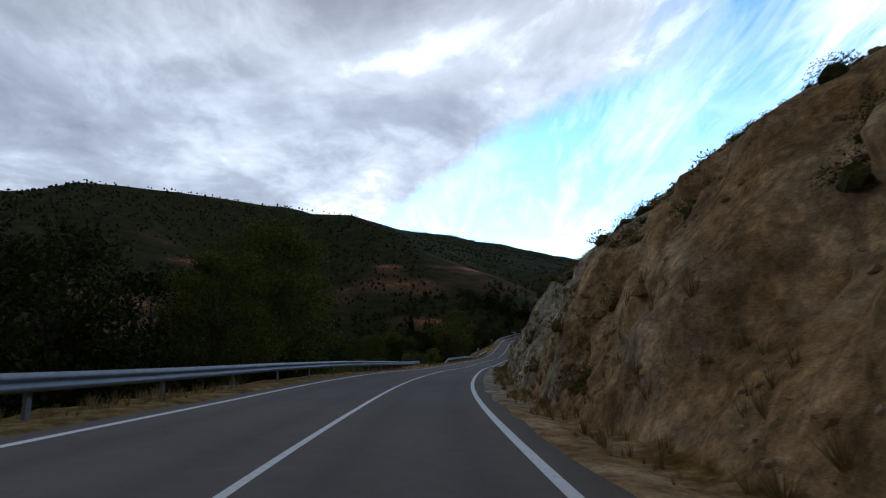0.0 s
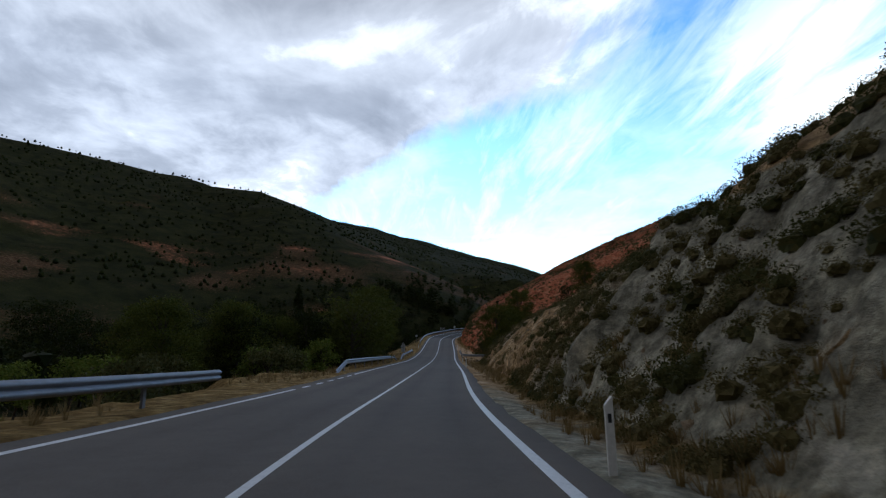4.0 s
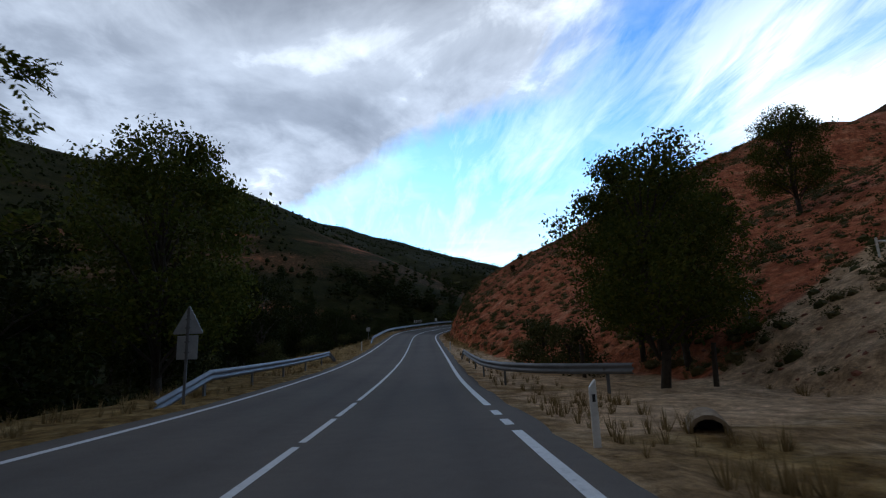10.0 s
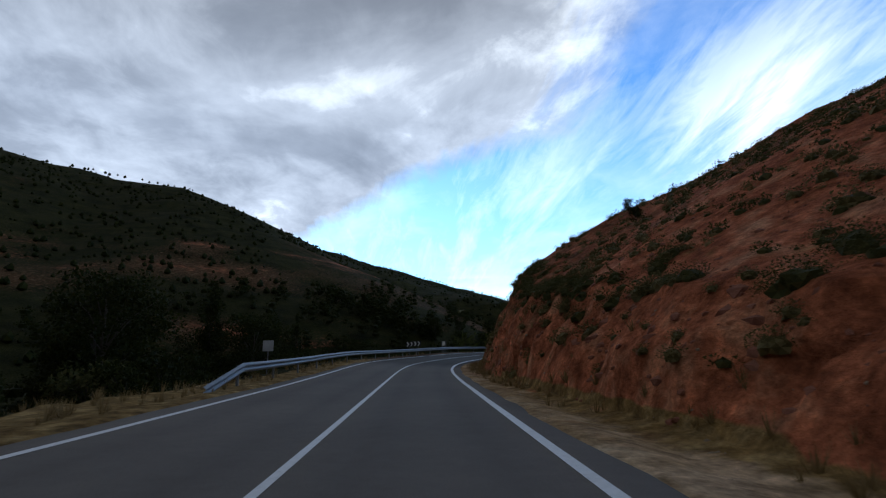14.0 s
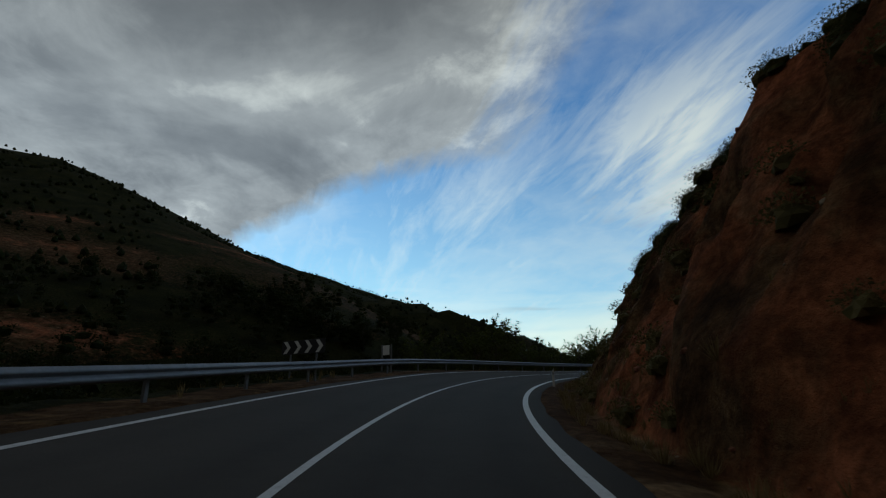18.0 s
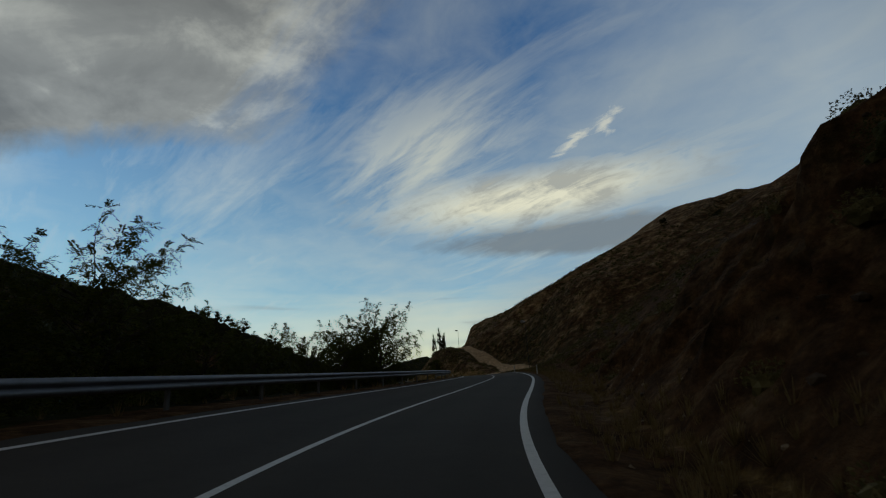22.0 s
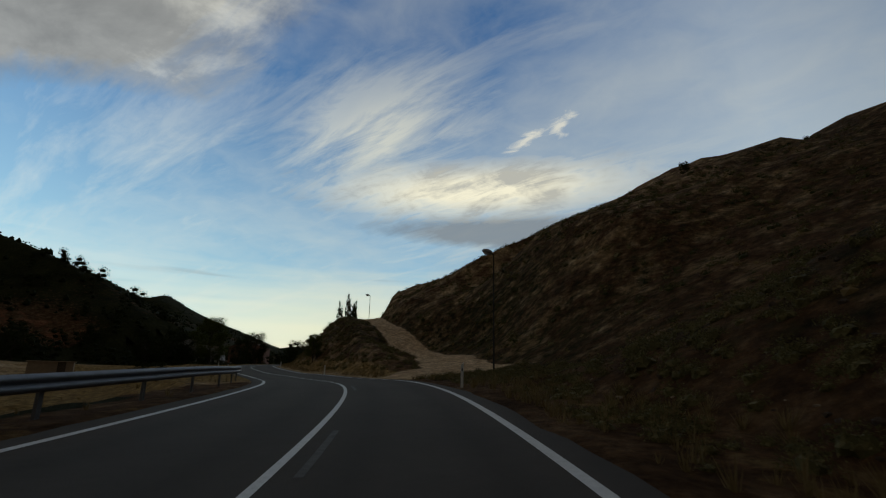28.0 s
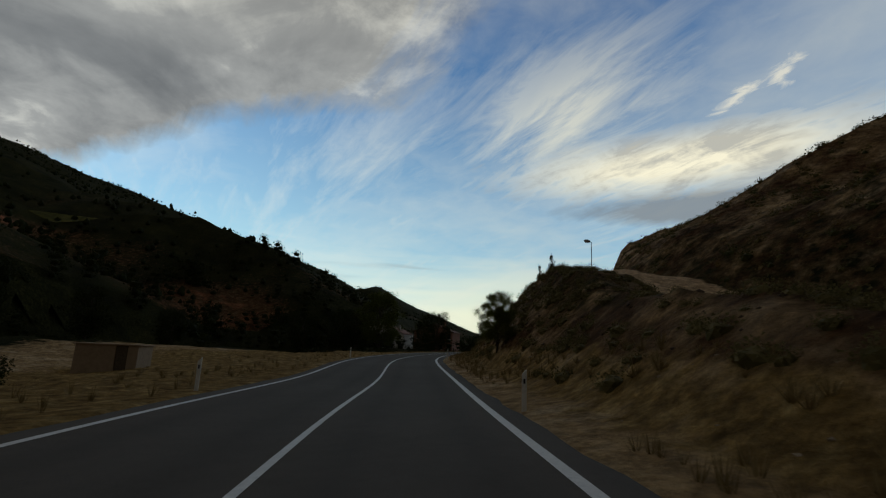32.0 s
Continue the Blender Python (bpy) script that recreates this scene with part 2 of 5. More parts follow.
# streaked high cloud: a fan in the north-east, thinner elsewhere, a milky veil to the south-east
fan = blob(sx, sy, 1.04, 1.02, 0.52, 0.34, 75, centred(wisps, 0.8), 0.2, 1.1)
veil = wramp(total(sx, wmath("MULTIPLY", sy, -1.0), centred(soft, 0.8)), [(0.35, (0, 0, 0)), (1.1, (1, 1, 1))])
streak = wramp(total(wisps, centred(ripple, 0.45), wmath("MULTIPLY", fan, 0.14)), [(0.47, (0, 0, 0)), (0.70, (1, 1, 1))])
thin = wmath("MULTIPLY", streak, total(0.32, wmath("MULTIPLY", fan, 0.46)))
thin = wmath("MULTIPLY", thin, wramp(up, [(0.36, (1, 1, 1)), (0.58, (0.5, 0.5, 0.5))]))
thin = wmath("MAXIMUM", thin, wmath("MULTIPLY", wramp(total(soft, centred(fine, 0.3)), [(0.42, (0, 0, 0)), (0.70, (1, 1, 1))]), 0.35))
white = wmix(east, (1.60, 1.72, 1.76), (1.62, 1.62, 1.42))
sky_col = wmix(thin, blue, white)
sky_col = wmix(wmath("MULTIPLY", veil, 0.45), sky_col, (0.74, 0.87, 1.02))

# one long bright cloud low in the north-east, grey beneath, with a small puff above it
lens_wob = total(centred(ripple, 0.9), centred(fine, 0.9))
lens_top = blob(azim, up, 1.00, 0.352, 0.40, 0.062, 2, lens_wob, 0.35, 1.05)
lens_low = blob(azim, up, 1.12, 0.272, 0.36, 0.036, -1, wmath("MULTIPLY", lens_wob, 0.6), 0.6, 1.05)
lens_col = wramp(total(fine, centred(ripple, 0.8)), [(0.36, (0.98, 0.98, 0.92)), (0.60, (1.95, 1.88, 1.55))])
sky_col = wmix(wmath("MULTIPLY", lens_low, 0.85), sky_col, (0.42, 0.50, 0.62))
sky_col = wmix(wmath("MULTIPLY", lens_top, 0.85), sky_col, lens_col)
grain = cloud_noise(26.0, 5, 0.65, 24, 0.5, 0.6, (1.9, 5.2, 0))
puff_wob = total(centred(grain, 3.4), centred(fine, 1.0))
puff = wmath("MAXIMUM", blob(azim, up, 1.175, 0.463, 0.040, 0.016, 20, puff_wob, 0.1, 1.0), blob(azim, up, 1.11, 0.440, 0.050, 0.012, 24, puff_wob, 0.1, 1.0))
sky_col = wmix(wmath("MULTIPLY", puff, 0.65), sky_col, (1.6, 1.58, 1.45))
# thin grey bars over the horizon
bar = wmath("MULTIPLY", wramp(bars, [(0.60, (0, 0, 0)), (0.68, (1, 1, 1))]), wramp(wmath("ABSOLUTE", wmath("SUBTRACT", up, 0.13)), [(0.03, (0.7, 0.7, 0.7)), (0.09, (0, 0, 0))]))
sky_col = wmix(wmath("MULTIPLY", bar, east), sky_col, (0.70, 0.76, 0.80))
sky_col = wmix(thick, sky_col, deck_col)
# the light is in the north-east; unseen sky behind is dimmed to darken the land
facing = wmath("ADD", wmath("MULTIPLY", sep.outputs[0], 0.25), wmath("MULTIPLY", sep.outputs[1], 0.97))
sky_col = wmix(1.0, sky_col, wramp(wmath("ADD", wmath("MULTIPLY", facing, 0.5), 0.5), [(0.30, (0.36, 0.33, 0.30)), (0.62, (1, 1, 1))]), "MULTIPLY")
bg = wnode("ShaderNodeBackground")
bg.inputs[1].default_value = 1.0
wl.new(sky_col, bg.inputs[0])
wl.new(bg.outputs[0], wnode("ShaderNodeOutputWorld").inputs[0])

sun_data = bpy.data.lights.new("sun", "SUN")
sun_data.energy, sun_data.angle, sun_data.color = 0.15, radians(25), (1.0, 0.93, 0.84)
sun = new("sun", sun_data)
az = radians(SUN_TURN)
sun.matrix_world = look((0, 0, 0), (-math.sin(az) * 1.0, -math.cos(az) * 1.0, -math.tan(radians(28))))

# ---------- materials ----------
def material(name, rough=0.9, metal=0.0, spec=0.3):
    m = bpy.data.materials.new(name)
    m.use_nodes = True
    b = m.node_tree.nodes["Principled BSDF"]
    b.inputs["Roughness"].default_value, b.inputs["Metallic"].default_value = rough, metal
    b.inputs["Specular IOR Level"].default_value = spec
    return m, m.node_tree.nodes, m.node_tree.links, b


def tex(nodes, links, scale, detail=6, rough=0.6, vec=None, kind="ShaderNodeTexNoise"):
    n = nodes.new(kind)
    n.inputs["Scale"].default_value = scale
    if kind == "ShaderNodeTexNoise":
        n.inputs["Detail"].default_value, n.inputs["Roughness"].default_value = detail, rough
    if vec is None:
        vec = nodes.new("ShaderNodeNewGeometry").outputs["Position"]
    links.new(vec, n.inputs["Vector"])
    return n.outputs[0]


def ramp(nodes, links, fac, stops):
    n = nodes.new("ShaderNodeValToRGB")
    e = n.color_ramp.elements
    while len(e) < len(stops):
        e.new(0.5)
    for k, (pos, col) in enumerate(stops):
        e[k].position, e[k].color = pos, (*col, 1)
    links.new(fac, n.inputs[0])
    return n.outputs[0]


def mix(nodes, links, fac, a, b, blend="MIX"):
    n = nodes.new("ShaderNodeMix")
    n.data_type, n.blend_type = "RGBA", blend
    for k, v in ((0, fac), (6, a), (7, b)):
        if isinstance(v, (int, float)):
            n.inputs[k].default_value = v
        elif isinstance(v, tuple):
            n.inputs[k].default_value = (*v, 1)
        else:
            links.new(v, n.inputs[k])
    return n.outputs[2]


def bump(nodes, links, b, height, strength, dist):
    n = nodes.new("ShaderNodeBump")
    n.inputs["Strength"].default_value, n.inputs["Distance"].default_value = strength, dist
    links.new(height, n.inputs["Height"])
    links.new(n.outputs[0], b.inputs["Normal"])


def simple(name, dark, light, scale=6.0, rough=0.8, metal=0.0, bumps=0.2, dist=0.01, spec=0.3):
    m, n, l, b = material(name, rough, metal, spec)
    f = tex(n, l, scale)
    g = tex(n, l, scale * 9, 4)
    c = ramp(n, l, f, [(0.3, dark), (0.7, light)])
    l.new(mix(n, l, 0.35, c, ramp(n, l, g, [(0.3, dark), (0.7, light)])), b.inputs["Base Color"])
    if bumps:
        bump(n, l, b, g, bumps, dist)
    return m


def asphalt_material():
    m, n, l, b = material("asphalt", 0.9, 0, 0.10)
    big = tex(n, l, 0.22, 4)
    fine = tex(n, l, 70, 3, 0.7)
    mid = tex(n, l, 3.5, 5)
    c = ramp(n, l, big, [(0.3, (0.104, 0.090, 0.078)), (0.7, (0.164, 0.142, 0.122))])
    c = mix(n, l, 0.4, c, ramp(n, l, mid, [(0.3, (0.100, 0.087, 0.075)), (0.7, (0.156, 0.135, 0.116))]))
    c = mix(n, l, 0.35, c, ramp(n, l, fine, [(0.35, (0.056, 0.049, 0.043)), (0.7, (0.170, 0.148, 0.128))]))
    # wheel tracks, polished a little darker, follow the lanes
    lane = n.new("ShaderNodeAttribute")
    lane.attribute_name = "wheel"
    c = mix(n, l, lane.outputs["Fac"], c, mix(n, l, 1.0, c, (0.80, 0.80, 0.81), "MULTIPLY"))
    # the hill's shade over the road, painted into the asphalt colour
    road_shade = n.new("ShaderNodeAttribute")
    road_shade.attribute_name = "road_shade"
    c = mix(n, l, road_shade.outputs["Fac"], c, mix(n, l, 1.0, c, (0.34, 0.35, 0.36), "MULTIPLY"))
    l.new(c, b.inputs["Base Color"])
    bump(n, l, b, fine, 0.35, 0.006)
    return m


def paint_material():
    m, n, l, b = material("road_paint", 0.6, 0, 0.35)
    w = tex(n, l, 9, 8, 0.75)
    f = tex(n, l, 60, 3)
    c = ramp(n, l, w, [(0.28, (0.16, 0.155, 0.15)), (0.40, (0.50, 0.50, 0.49)), (0.7, (0.66, 0.66, 0.65))])
    l.new(mix(n, l, 0.25, c, ramp(n, l, f, [(0.3, (0.35, 0.35, 0.35)), (0.6, (0.7, 0.7, 0.7))])), b.inputs["Base Color"])
    bump(n, l, b, f, 0.2, 0.004)
    return m


def ground_material():
    """Soil and rock. The sheet's zones: red = iron-red earth, grey = blue-grey marl, grass = dry grass."""
    m, n, l, b = material("ground", 0.95, 0, 0.03)
    ochre = ramp(n, l, tex(n, l, 0.5, 7), [(0.3, (0.21, 0.138, 0.070)), (0.5, (0.36, 0.248, 0.135)), (0.72, (0.56, 0.44, 0.30))])
    red = ramp(n, l, tex(n, l, 0.7, 7), [(0.3, (0.21, 0.068, 0.036)), (0.52, (0.42, 0.145, 0.074)), (0.75, (0.56, 0.30, 0.18))])
    grey = ramp(n, l, tex(n, l, 0.9, 7), [(0.3, (0.20, 0.195, 0.155)), (0.55, (0.34, 0.33, 0.27)), (0.75, (0.58, 0.56, 0.49))])
    straw = ramp(n, l, tex(n, l, 1.6, 7), [(0.3, (0.12, 0.074, 0.027)), (0.5, (0.24, 0.158, 0.062)), (0.7, (0.36, 0.26, 0.12))])

    def attr(name):
        a = n.new("ShaderNodeAttribute")
        a.attribute_name = name
        return a.outputs["Fac"]

    def soft(fac, noise_fac):
        t = n.new("ShaderNodeMath")
        t.operation = "MULTIPLY_ADD"
        l.new(noise_fac, t.inputs[0])
        t.inputs[1].default_value = 0.9
        s = n.new("ShaderNodeMath")
        s.operation = "SUBTRACT"
        l.new(fac, s.inputs[0])
        s.inputs[1].default_value = 0.45
        l.new(s.outputs[0], t.inputs[2])
        return ramp(n, l, t.outputs[0], [(0.38, (0, 0, 0)), (0.62, (1, 1, 1))])

    patch = tex(n, l, 0.35, 6)
    patch2 = tex(n, l, 1.1, 6)
    c = mix(n, l, soft(attr("red"), patch), ochre, red)
    c = mix(n, l, soft(attr("grey"), patch), c, grey)
    # brown earth, darkened further to carry the shade of the dim stretch
    umber_shade = ramp(n, l, tex(n, l, 0.8, 8, 0.65), [(0.3, (0.034, 0.017, 0.008)), (0.52, (0.095, 0.052, 0.026)), (0.66, (0.15, 0.095, 0.053)), (0.8, (0.30, 0.235, 0.155))])
    c = mix(n, l, soft(attr("umber_shade"), patch), c, umber_shade)
    c = mix(n, l, soft(attr("grass"), patch2), c, straw)
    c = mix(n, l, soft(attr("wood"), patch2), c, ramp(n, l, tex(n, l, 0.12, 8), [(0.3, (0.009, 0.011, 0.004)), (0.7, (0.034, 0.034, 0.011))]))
    c = mix(n, l, soft(attr("track"), patch2), c, ramp(n, l, tex(n, l, 0.8, 7), [(0.3, (0.40, 0.275, 0.165)), (0.7, (0.64, 0.475, 0.315))]))
    # rain-washed streaks down the faces, and lumps of rock
    mp = n.new("ShaderNodeMapping")
    mp.inputs["Scale"].default_value = (1.3, 1.3, 0.55)
    l.new(n.new("ShaderNodeNewGeometry").outputs["Position"], mp.inputs[0])
    streak = tex(n, l, 1.4, 6, 0.65, mp.outputs[0])
    lump = tex(n, l, 2.6, 5, 0.6)
    steep = n.new("ShaderNodeSeparateXYZ")
    l.new(n.new("ShaderNodeNewGeometry").outputs["True Normal"], steep.inputs[0])
    steep = ramp(n, l, steep.outputs[2], [(0.6, (0.8, 0.8, 0.8)), (0.95, (0, 0, 0))])
    c = mix(n, l, steep, c, mix(n, l, 1.0, c, ramp(n, l, streak, [(0.32, (0.55, 0.53, 0.50)), (0.50, (0.98, 0.98, 0.98)), (0.66, (1.6, 1.57, 1.5))]), "MULTIPLY"))
    c = mix(n, l, 0.6, c, mix(n, l, 1.0, c, ramp(n, l, lump, [(0.35, (0.36, 0.34, 0.31)), (0.65, (1.55, 1.52, 1.45))]), "MULTIPLY"))
    fine = tex(n, l, 9, 8, 0.7)
    grit = tex(n, l, 45, 3)
    c = mix(n, l, 0.55, c, mix(n, l, 1.0, c, ramp(n, l, fine, [(0.3, (0.34, 0.34, 0.34)), (0.7, (1.65, 1.6, 1.5))]), "MULTIPLY"))
    l.new(c, b.inputs["Base Color"])
    h = n.new("ShaderNodeMath")
    l.new(fine, h.inputs[0]), l.new(grit, h.inputs[1])
    h2 = n.new("ShaderNodeMath")
    h2.operation = "MULTIPLY_ADD"
    h2.inputs[1].default_value = 5.0
    l.new(lump, h2.inputs[0]), l.new(h.outputs[0], h2.inputs[2])
    bump(n, l, b, h2.outputs[0], 0.8, 0.085)
    return m


def leaf_material(name, dark, light, dry):
    m, n, l, b = material(name, 0.7, 0, 0.08)
    r = n.new("ShaderNodeNewGeometry").outputs["Random Per Island"]
    c = ramp(n, l, r, [(0.0, dark), (0.6, light), (1.0, dry)])
    c = mix(n, l, 0.5, c, ramp(n, l, tex(n, l, 0.8, 4), [(0.3, dark), (0.7, light)]))
    l.new(c, b.inputs["Base Color"])
    t = n.new("ShaderNodeBsdfTranslucent")
    l.new(c, t.inputs[0])
    s = n.new("ShaderNodeMixShader")
    s.inputs[0].default_value = 0.3
    out = n["Material Output"]
    l.new(b.outputs[0], s.inputs[1]), l.new(t.outputs[0], s.inputs[2]), l.new(s.outputs[0], out.inputs[0])
    return m


ASPHALT, PAINT, GROUND = asphalt_material(), paint_material(), ground_material()
STEEL = simple("galvanised_steel", (0.13, 0.14, 0.155), (0.23, 0.245, 0.27), 3, 0.6, 0.45, 0.08, 0.003, 0.5)
POST_STEEL = simple("dull_steel", (0.10, 0.10, 0.10), (0.20, 0.20, 0.20), 5, 0.7, 0.3, 0.1, 0.003)
LAMP_STEEL = simple("weathered_lamp_steel", (0.025, 0.025, 0.026), (0.07, 0.07, 0.07), 5, 0.7, 0.3, 0.1, 0.003)
WHITE = simple("white_plastic", (0.55, 0.54, 0.50), (0.80, 0.79, 0.75), 12, 0.55, 0, 0.05, 0.002)
BLACK = simple("black_paint", (0.012, 0.012, 0.014), (0.03, 0.03, 0.032), 10, 0.5, 0, 0)
AMBER = simple("amber_reflector", (0.40, 0.14, 0.02), (0.55, 0.22, 0.04), 20, 0.3, 0, 0)
SIGN_BACK = simple("bare_aluminium", (0.30, 0.31, 0.32), (0.48, 0.49, 0.50), 4, 0.5, 0.5, 0)
SIGN_WHITE = simple("sign_white", (0.62, 0.62, 0.60), (0.78, 0.78, 0.76), 6, 0.45, 0, 0)
BARK = simple("bark", (0.025, 0.019, 0.013), (0.075, 0.060, 0.045), 9, 0.95, 0, 0.8, 0.03)
STONE = simple("stone", (0.16, 0.115, 0.072), (0.36, 0.28, 0.19), 5, 0.95, 0, 0.6, 0.03)
# brown stone with the dim stretch's shade included in its colour
SHADED_STONE = simple("shaded_stone", (0.024, 0.014, 0.008), (0.08, 0.05, 0.028), 5, 0.95, 0, 0.6, 0.03)
RED_STONE = simple("red_stone", (0.15, 0.056, 0.034), (0.30, 0.125, 0.078), 5, 0.95, 0, 0.6, 0.03)
LEAF_GREEN = leaf_material("green_leaves", (0.026, 0.038, 0.005), (0.082, 0.096, 0.015), (0.18, 0.15, 0.022))
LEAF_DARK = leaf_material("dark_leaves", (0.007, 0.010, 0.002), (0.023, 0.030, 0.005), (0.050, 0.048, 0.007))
LEAF_OLIVE = leaf_material("olive_leaves", (0.030, 0.034, 0.010), (0.085, 0.086, 0.027), (0.16, 0.13, 0.045))
LEAF_BRIGHT = leaf_material("bright_leaves", (0.050, 0.078, 0.010), (0.14, 0.18, 0.028), (0.26, 0.24, 0.05))
DRY_SCRUB = leaf_material("dry_scrub_leaves", (0.058, 0.050, 0.018), (0.155, 0.130, 0.050), (0.30, 0.24, 0.11))
DRY_GRASS = leaf_material("dry_grass", (0.13, 0.085, 0.033), (0.26, 0.178, 0.075), (0.36, 0.27, 0.13))
FADED_PAINT = simple("worn_road_paint", (0.05, 0.049, 0.048), (0.16, 0.157, 0.15), 7, 0.85, 0, 0.2, 0.004, 0.1)

# ---------- the lie of the land, station by station ----------
TOE = [(-48, 5.2), (10, 5.1), (45, 5.1), (60, 5.4), (85, 5.6), (98, 5.9), (104, 7.2), (107, 12), (120, 11.5), (128, 8.5), (137, 7), (148, 5.8), (160, 5.2), (205, 5), (218, 5.3), (235, 6), (255, 6.2), (278, 6.5), (600, 7)]
CUT_TAN = [(-48, 1.78), (15, 1.81), (45, 1.36), (70, 1.14), (92, 1.05), (105, 0.70), (125, 0.62), (145, 0.71), (158, 1.64), (175, 1.94), (205, 1.60), (225, 1.50), (245, 0.83), (278, 0.64)]
CUT_H = [(-48, 6.43), (-10, 5.97), (12, 5.41), (28, 5.93), (45, 5.97), (58, 4.61), (70, 3.78), (80, 3.99), (90, 4.20), (99, 3.00), (106, 1.00), (112, 0.91), (120, 0.79), (130, 1.12), (140, 1.42), (150, 2.30), (160, 3.45), (172, 4.46), (185, 8.20), (198, 7.35), (210, 5.91), (218, 6.19), (225, 5.82), (235, 4.80), (245, 2.40), (260, 2.21), (278, 2.04)]
HILL_TAN = [(-48, 0.46), (20, 0.59), (45, 0.90), (70, 0.44), (100, 0.46), (125, 0.56), (150, 0.50), (160, 0.72), (180, 0.58), (200, 0.56), (225, 0.43), (240, 0.45), (250, 0.57), (270, 0.67), (290, 0.75)]
HILL_MAX = [(-48, 36.56), (20, 33.38), (50, 33.60), (80, 41.20), (95, 35.83), (110, 27.67), (130, 29.62), (150, 28.26), (170, 50.30), (200, 72.27), (225, 95.85), (250, 97.37), (270, 93.62), (290, 99.67)]
VERGE = [(-48, 5.6), (60, 6), (66, 9), (74, 6), (108, 6.4), (140, 8.5), (160, 6), (290, 6), (300, 8), (320, 14), (600, 14)]
DROP = [(-48, 3.2), (50, 3), (66, 1.5), (80, 2.8), (110, 2.2), (145, 1.6), (165, 3.5), (230, 4.5), (275, 3), (292, 1), (320, 0.9), (600, 0.8)]
RED = [(-48, 0.12), (70, 0.2), (92, 0.25), (106, 0.6), (140, 0.95), (185, 0.95), (205, 0.6), (225, 0.35), (300, 0.35)]
GREY = [(-48, 0.15), (12, 0.35), (26, 0.72), (54, 0.70), (64, 0.3), (84, 0.3), (90, 0.42), (103, 0.36), (107, 0.05), (200, 0.05), (600, 0.1)]
# far ridges: points x, y, z and how steeply the flank falls
RIDGES = [([(-520, -150, 140), (-400, 60, 132), (-335, 190, 122), (-375, 388, 137), (-341, 413, 166), (-216, 528, 167), (-109, 497, 138), (-42, 557, 122), (15, 638, 117)], 0.54),
          ([(-172, 844, 224), (68, 1075, 219), (276, 1073, 163), (395, 1145, 121), (462, 1116, 124), (537, 1246, 146), (605, 1265, 35), (1100, 1300, 110)], 0.46),
          ([(-22, 560, 100), (31, 563, 101), (17, 568, 83), (94, 501, 72), (144, 447, 43), (181, 507, 19)], 0.6)]


def right_profile(s, d):
    """Height over the road of the uphill side, d metres right of the centre line."""
    toe, tan_cut, h = keyed(TOE, s), keyed(CUT_TAN, s), keyed(CUT_H, s)
    tan_hill, top = keyed(HILL_TAN, s), keyed(HILL_MAX, s)
    run = h / tan_cut
    ditch = -0.12 * np.clip((d - 4.2) / 0.6, 0, 1) * np.clip((toe - d) / 0.6, 0, 1)
    cut = np.clip(d - toe, 0, run) * tan_cut
    u = np.maximum(d - toe - run, 0)
    plain = ditch + cut + top * (1 - np.exp(-tan_hill * u / top))
    w = np.clip((s - 270) / 10, 0, 1)
    return np.where(w > 0, plain * (1 - w) + section_profile(s, d) * w, plain)


# cross-sections where a dirt track leaves the road: pairs of offset and height
SECTIONS_A = [
    (278, [4, 0, 6.5, 0.1, 7.5, 0.8, 9.5, 2, 11, 2.8, 14, 4.59, 27, 7.91, 95, 55.23]),
    (287, [4, 0, 5.5, 0, 7, 0.08, 8.5, 0.2, 12, 0.5, 14.5, 1.79, 27.5, 8.31, 95, 42.2]),
    (296, [4, 0, 5, 0, 6, 0.05, 7, 0.1, 14, 0.6, 17, 2.19, 30, 11, 95, 51.42]),
    (303, [4, 0, 5, 0.02, 6.4, 0.3, 8.4, 0.5, 15, 1, 18, 2.97, 31, 16.38, 95, 47.05])]
SECTIONS_B = [
    (311, [4, 0, 5.2, 0.15, 8, 2.3, 11, 1.7, 17, 1.7, 20, 3.81, 33, 19.68, 95, 37.57]),
    (323, [4, 0, 5.4, 0.2, 9.5, 3.8, 13, 3, 18.2, 3, 21, 5.25, 35, 20.1, 95, 49.17]),
    (332, [4, 0, 5.6, 0.2, 11, 6.2, 14, 5.8, 18.6, 5.8, 21.5, 8.3, 35, 14.27, 95, 49.75]),
    (342, [4, 0, 6, 0.3, 12, 7.5, 14.7, 7.3, 18.8, 7.3, 21.5, 9.8, 35, 18.49, 95, 50.28]),
    (360, [4, 0, 6, 0.3, 12, 7.4, 16, 8.2, 20, 8.2, 23, 10.9, 36, 18.37, 95, 50.94]),
    (380, [4, 0, 6, 0.3, 12, 6, 17, 8.2, 21, 8.2, 24, 15.39, 36, 19.67, 95, 49.8]),
    (430, [4, 0, 6, 0.3, 12, 3, 20, 5.5, 24, 5.8, 28, 10.79, 42, 14.92, 95, 55.73]),
    (505, [4, 0, 6, 0.2, 12, 1, 30, 3, 34, 3.3, 40, 5.64, 56, 9.19, 95, 24.09])]


def section_profile(s, d):
    rows = SECTIONS_A + SECTIONS_B
    st = np.array([r[0] for r in rows], float)
    tab = np.array([r[1] for r in rows], float)
    k = np.clip(np.searchsorted(st, s) - 1, 0, len(st) - 2)
    f = np.clip((s - st[k]) / (st[k + 1] - st[k]), 0, 1)
    cur = tab[k] * (1 - f)[..., None] + tab[k + 1] * f[..., None]
    h = np.zeros(np.shape(d))
    for n in range(7):
        d0, h0, d1, h1 = (cur[..., 2 * n + m] for m in range(4))
        g = np.clip((d - d0) / np.maximum(d1 - d0, 1e-6), 0, 1)
        h = np.where(d > d0, h0 + (h1 - h0) * g, h)
    return h + 0.12 * np.clip(d - 95, 0, 60)


